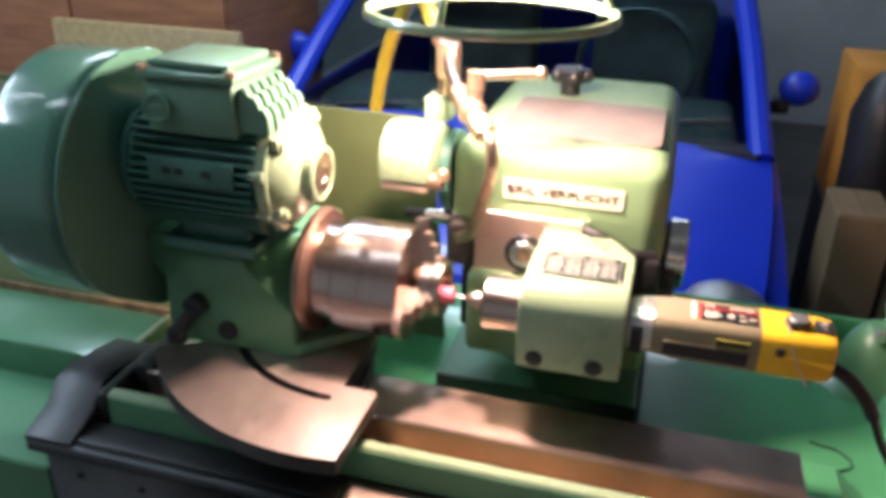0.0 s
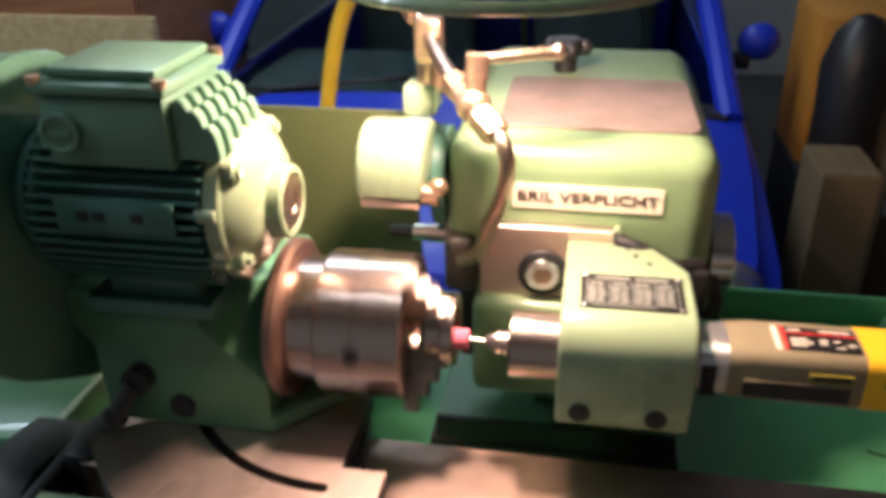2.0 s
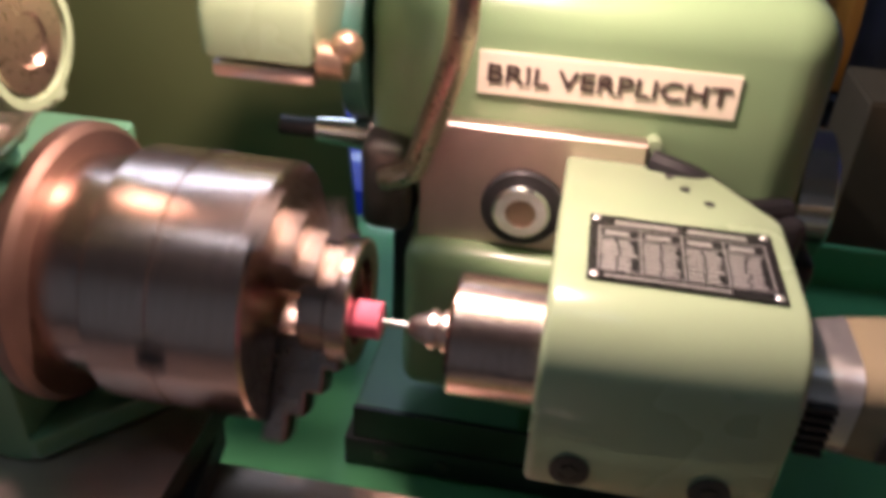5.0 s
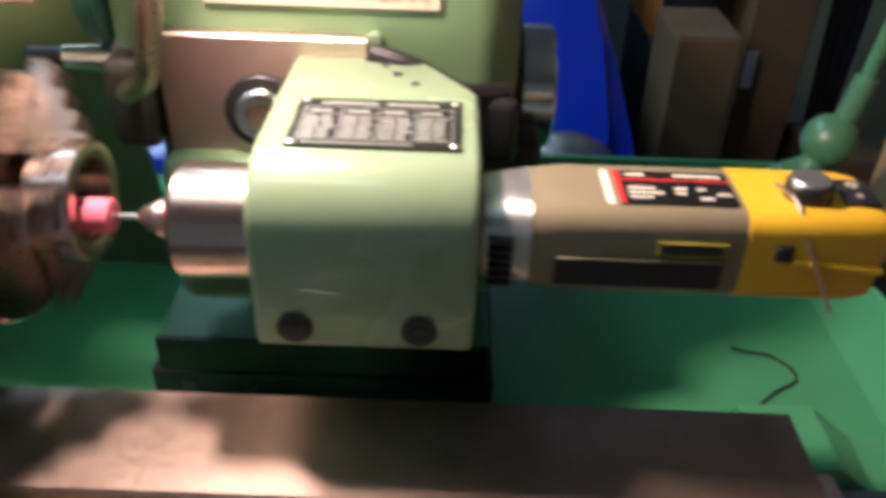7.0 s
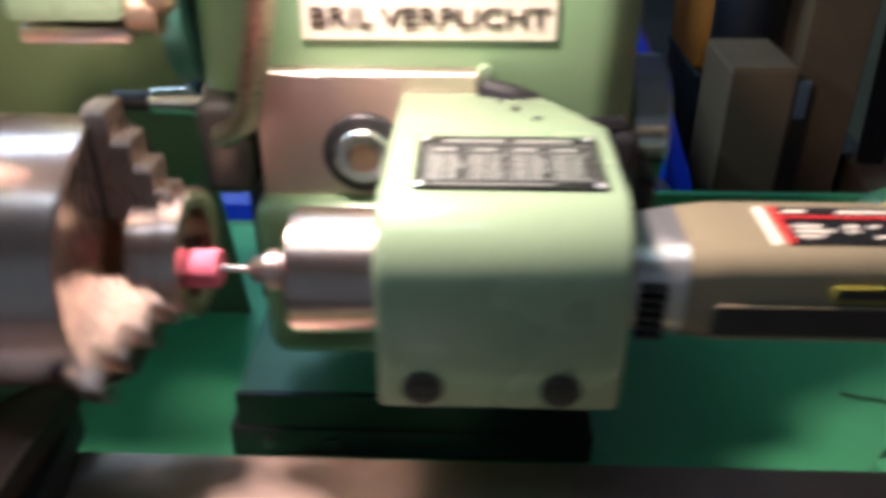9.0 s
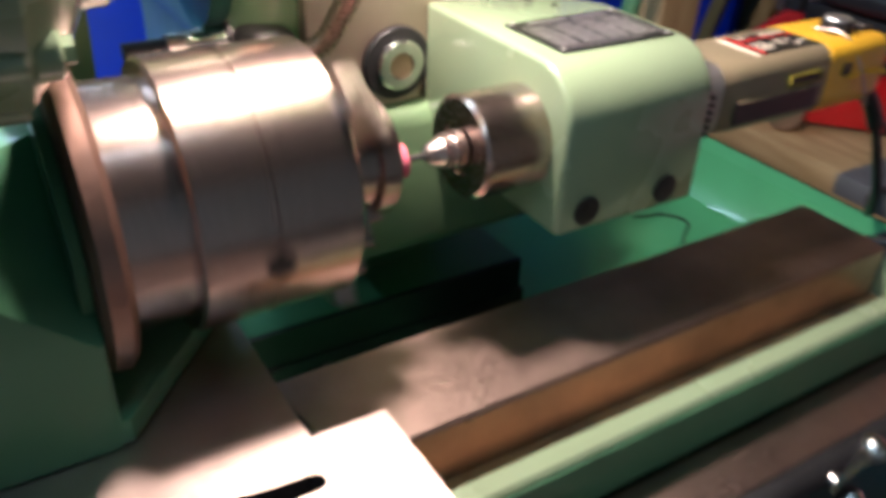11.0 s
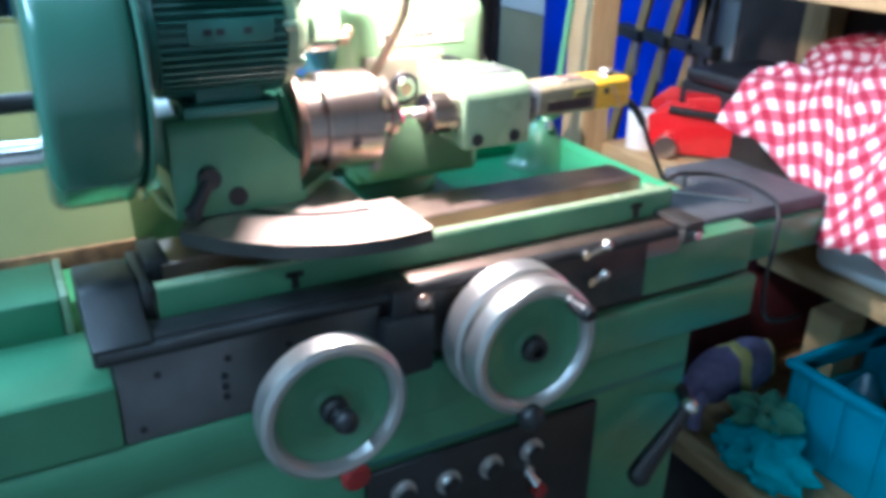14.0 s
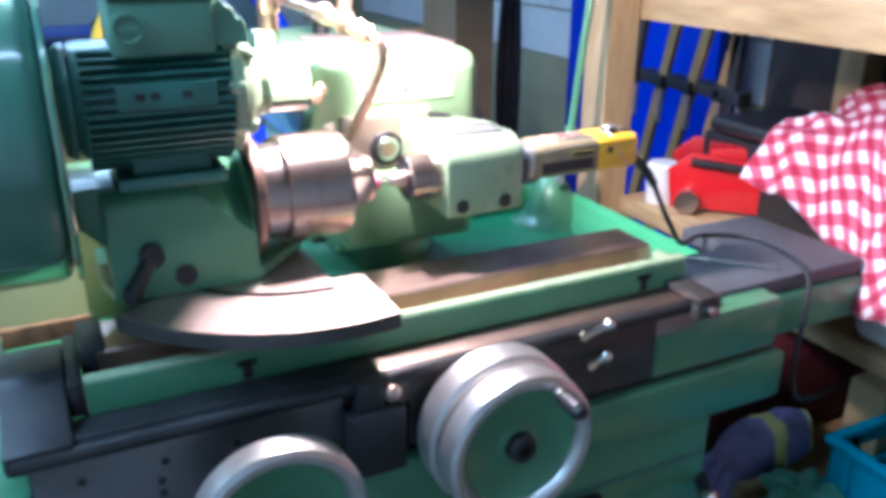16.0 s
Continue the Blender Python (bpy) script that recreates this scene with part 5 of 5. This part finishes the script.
def build_crate():
    x0, x1, y0, y1, z0, z1 = 0.775, 1.075, -0.46, 0.03, 0.302, 0.49
    t = thing("plastic_crate", ((x0 + x1) / 2, (y0 + y1) / 2, z0), "teal blue open plastic crate full of clutter", "crate")
    part("bottom", box(x0, x1, y0, y1, z0, z0 + 0.006), TEAL, t)
    part("side_wall", box(x0, x0 + 0.006, y0, y1, z0 + 0.006, z1, 0.001, 1), TEAL, t)
    part("side_wall", box(x1 - 0.006, x1, y0, y1, z0 + 0.006, z1, 0.001, 1), TEAL, t)
    part("end_wall", box(x0 + 0.006, x1 - 0.006, y0, y0 + 0.006, z0 + 0.006, z1, 0.001, 1), TEAL, t)
    part("end_wall", join(box(x0 + 0.006, x1 - 0.006, y1 - 0.006, y1, z0 + 0.006, z1 - 0.07, 0.001, 1), box(x0 + 0.006, x0 + 0.07, y1 - 0.006, y1, z1 - 0.07, z1), box(x1 - 0.07, x1 - 0.006, y1 - 0.006, y1, z1 - 0.07, z1), box(x0 + 0.006, x1 - 0.006, y1 - 0.006, y1, z1 - 0.022, z1)), TEAL, t)
    part("rim", join(box(x0 - 0.012, x0 + 0.008, y0 - 0.012, y1 + 0.012, z1, z1 + 0.014, 0.003), box(x1 - 0.008, x1 + 0.012, y0 - 0.012, y1 + 0.012, z1, z1 + 0.014, 0.003), box(x0 + 0.009, x1 - 0.009, y0 - 0.012, y0 + 0.008, z1, z1 + 0.014, 0.003), box(x0 + 0.009, x1 - 0.009, y1 - 0.008, y1 + 0.012, z1, z1 + 0.014, 0.003)), TEAL, t)
    for k in range(6):
        y = y0 + 0.04 + k * (y1 - y0 - 0.08) / 5
        part("rib", box(x0 - 0.008, x0 - 0.0005, y - 0.004, y + 0.004, z0 + 0.01, z1, 0.001, 1), TEAL, t)
    solid("clear_bottle", lathe([(0.31, 0.03), (0.44, 0.032), (0.47, 0.012), (0.49, 0.012), (0.49, 0.0)], "z", (0.87, -0.22, 0), 24), CLEAR, "clear plastic bottle standing in the crate", "bottle")
    solid("dark_bottle", lathe([(0.309, 0.035), (0.46, 0.035), (0.47, 0.03), (0.50, 0.012), (0.51, 0.0)], "z", (0.87, -0.07, 0), 24), SLATE, "dark slate blue bottle standing in the crate", "bottle")
    solid("brown_box", box(0.92, 1.03, -0.27, -0.07, 0.309, 0.43, 0.003), CARD, "small brown box in the crate", "box")
    solid("red_tin", lathe([(0.309, 0.03), (0.43, 0.03), (0.435, 0.0)], "z", (0.84, -0.33, 0), 24), RED, "red tin standing in the crate", "tin")


build_crate()


def build_glove():
    t = thing("work_glove", (0.75, 0.16, 0.302), "purple work glove with a yellow striped cuff on the rack", "glove")
    start, end = Vector((0.672, 0.175, 0.395)), Vector((0.88, 0.15, 0.425))
    turn = Matrix.Translation(start) @ (end - start).to_track_quat("X", "Z").to_matrix().to_4x4() @ Matrix.Diagonal((1, 0.72, 1, 1))

    def band(rows):
        b = lathe(rows, "x", (0, 0, 0), 40)
        for v in b.verts:
            v.co += Vector((0, v.co.y, v.co.z)) * 0.22 * noise.noise(v.co * 24) + Vector((0.012 * noise.noise(v.co * 14 + Vector((3, 0, 0))), 0, 0))
        b.transform(turn)
        return b
    part("palm", band([(-0.015, 0.0), (-0.012, 0.022), (0.0, 0.040), (0.018, 0.050), (0.04, 0.060), (0.07, 0.064), (0.085, 0.065)]), PURPLE, t)
    part("cuff_stripe", band([(0.085, 0.0655), (0.092, 0.0685), (0.105, 0.068), (0.112, 0.064)]), LIME, t, "pale yellow stripe")
    part("cuff", band([(0.112, 0.0635), (0.135, 0.060), (0.16, 0.052), (0.178, 0.042)]), PURPLE, t)
    part("cuff_edge", band([(0.178, 0.0425), (0.184, 0.043), (0.190, 0.036), (0.192, 0.0)]), LIME, t)
    for k in range(3):
        part("finger", pipe([start + Vector((0.01 * k, 0.03 * k - 0.03, -0.01)), start + Vector((-0.025, 0.03 * k - 0.035, -0.03)), start + Vector((-0.03, 0.03 * k - 0.04, -0.079))], 0.014, 12), PURPLE, t)


build_glove()


def build_rag(at, s, mat, name, label):
    noise.seed_set(9)
    b = ball((0, 0, 0), 0.1, 36, s)
    for v in b.verts:
        n = abs(noise.noise(v.co * 22)) + 0.5 * noise.noise(v.co * 50)
        v.co += v.co.normalized() * (0.05 * n - 0.01)
    b.transform(Matrix.Translation(at))
    solid(name, b, mat, label, "rag")


build_rag((0.66, -0.02, 0.35), (0.6, 0.95, 0.48), TEALCLOTH, "turquoise_rag", "crumpled turquoise rag hanging beside the crate")
build_rag((0.72, 0.03, 0.38), (0.6, 0.6, 0.4), MINT, "green_rag", "crumpled pale green rag beside the glove")
build_carton(0.925, 1.005, 0.045, 0.125, 0.235, 0.301, mat=PALECARD, label="small cream printed carton standing on the low shelf")
solid("dark_sack", box(0.70, 1.2, 0.26, 0.54, 0.302, 0.56, 0.05, 4), material("maroon_cloth", (0.10, 0.012, 0.02), 0.8, vary=0.4, scale=15, bump=0.3), "dark maroon sack on the low shelf", "sack")


for k in range(3):
    run = [(0.86 + 0.02 * k, 1.42 + 0.02 * k, 1.9), (0.88 + 0.015 * k, 1.43, 1.3), (0.87 + 0.03 * k, 1.44, 0.9), (0.90 + 0.01 * k, 1.45, 0.3), (0.88 + 0.03 * k, 1.46, 0.01)]
    solid("cable", pipe(run, 0.013, 8), BLACK, "thick black cable hanging beside the cartons", "cable", "hanging cables")
shelf = thing("low_chest", (0.76, 0.80, 0.0), "low dark chest with packets on top", "chest")
part("carcass", box(0.64, 0.90, 0.64, 0.99, 0.0, 0.56, 0.004), SEAT, shelf)
part("lid", box(0.632, 0.908, 0.632, 0.998, 0.5605, 0.575, 0.003), SEAT, shelf)
random.seed(11)
for k in range(9):
    px0, py0 = 0.65 + 0.08 * (k % 3) + 0.02 * random.random(), 0.66 + 0.11 * (k // 3) + 0.02 * random.random()
    bm = box(-0.03, 0.03, -0.022, 0.022, 0.0, 0.018 + 0.02 * random.random(), 0.004)
    bm.transform(pose(px0 + 0.02, py0 + 0.02, 0.5755, 0, 0, random.random() * 180))
    m, c = ((WHITEPL, "white"), (LIME, "yellow"), (BLACK, "black"))[k % 3]
    solid("packet", bm, m, "small " + c + " packet lying on the dark chest", "packet", "packets on the chest")

# ---- what moves ----


def motions():
    """The chuck and the ring in its jaws turn at about 74 turns a minute."""
    step = 0.1
    times = [k * step for k in range(161)]
    base = BASE[workhead]
    walk(chuck, [(t, pose(-0.18 - base.x, CY - base.y, CZ - base.z, 100 + 441.8 * t)) for t in times])
    walk(ring, [(t, pose(-0.108, CY, CZ, 100 + 441.8 * t)) for t in times])


motions()
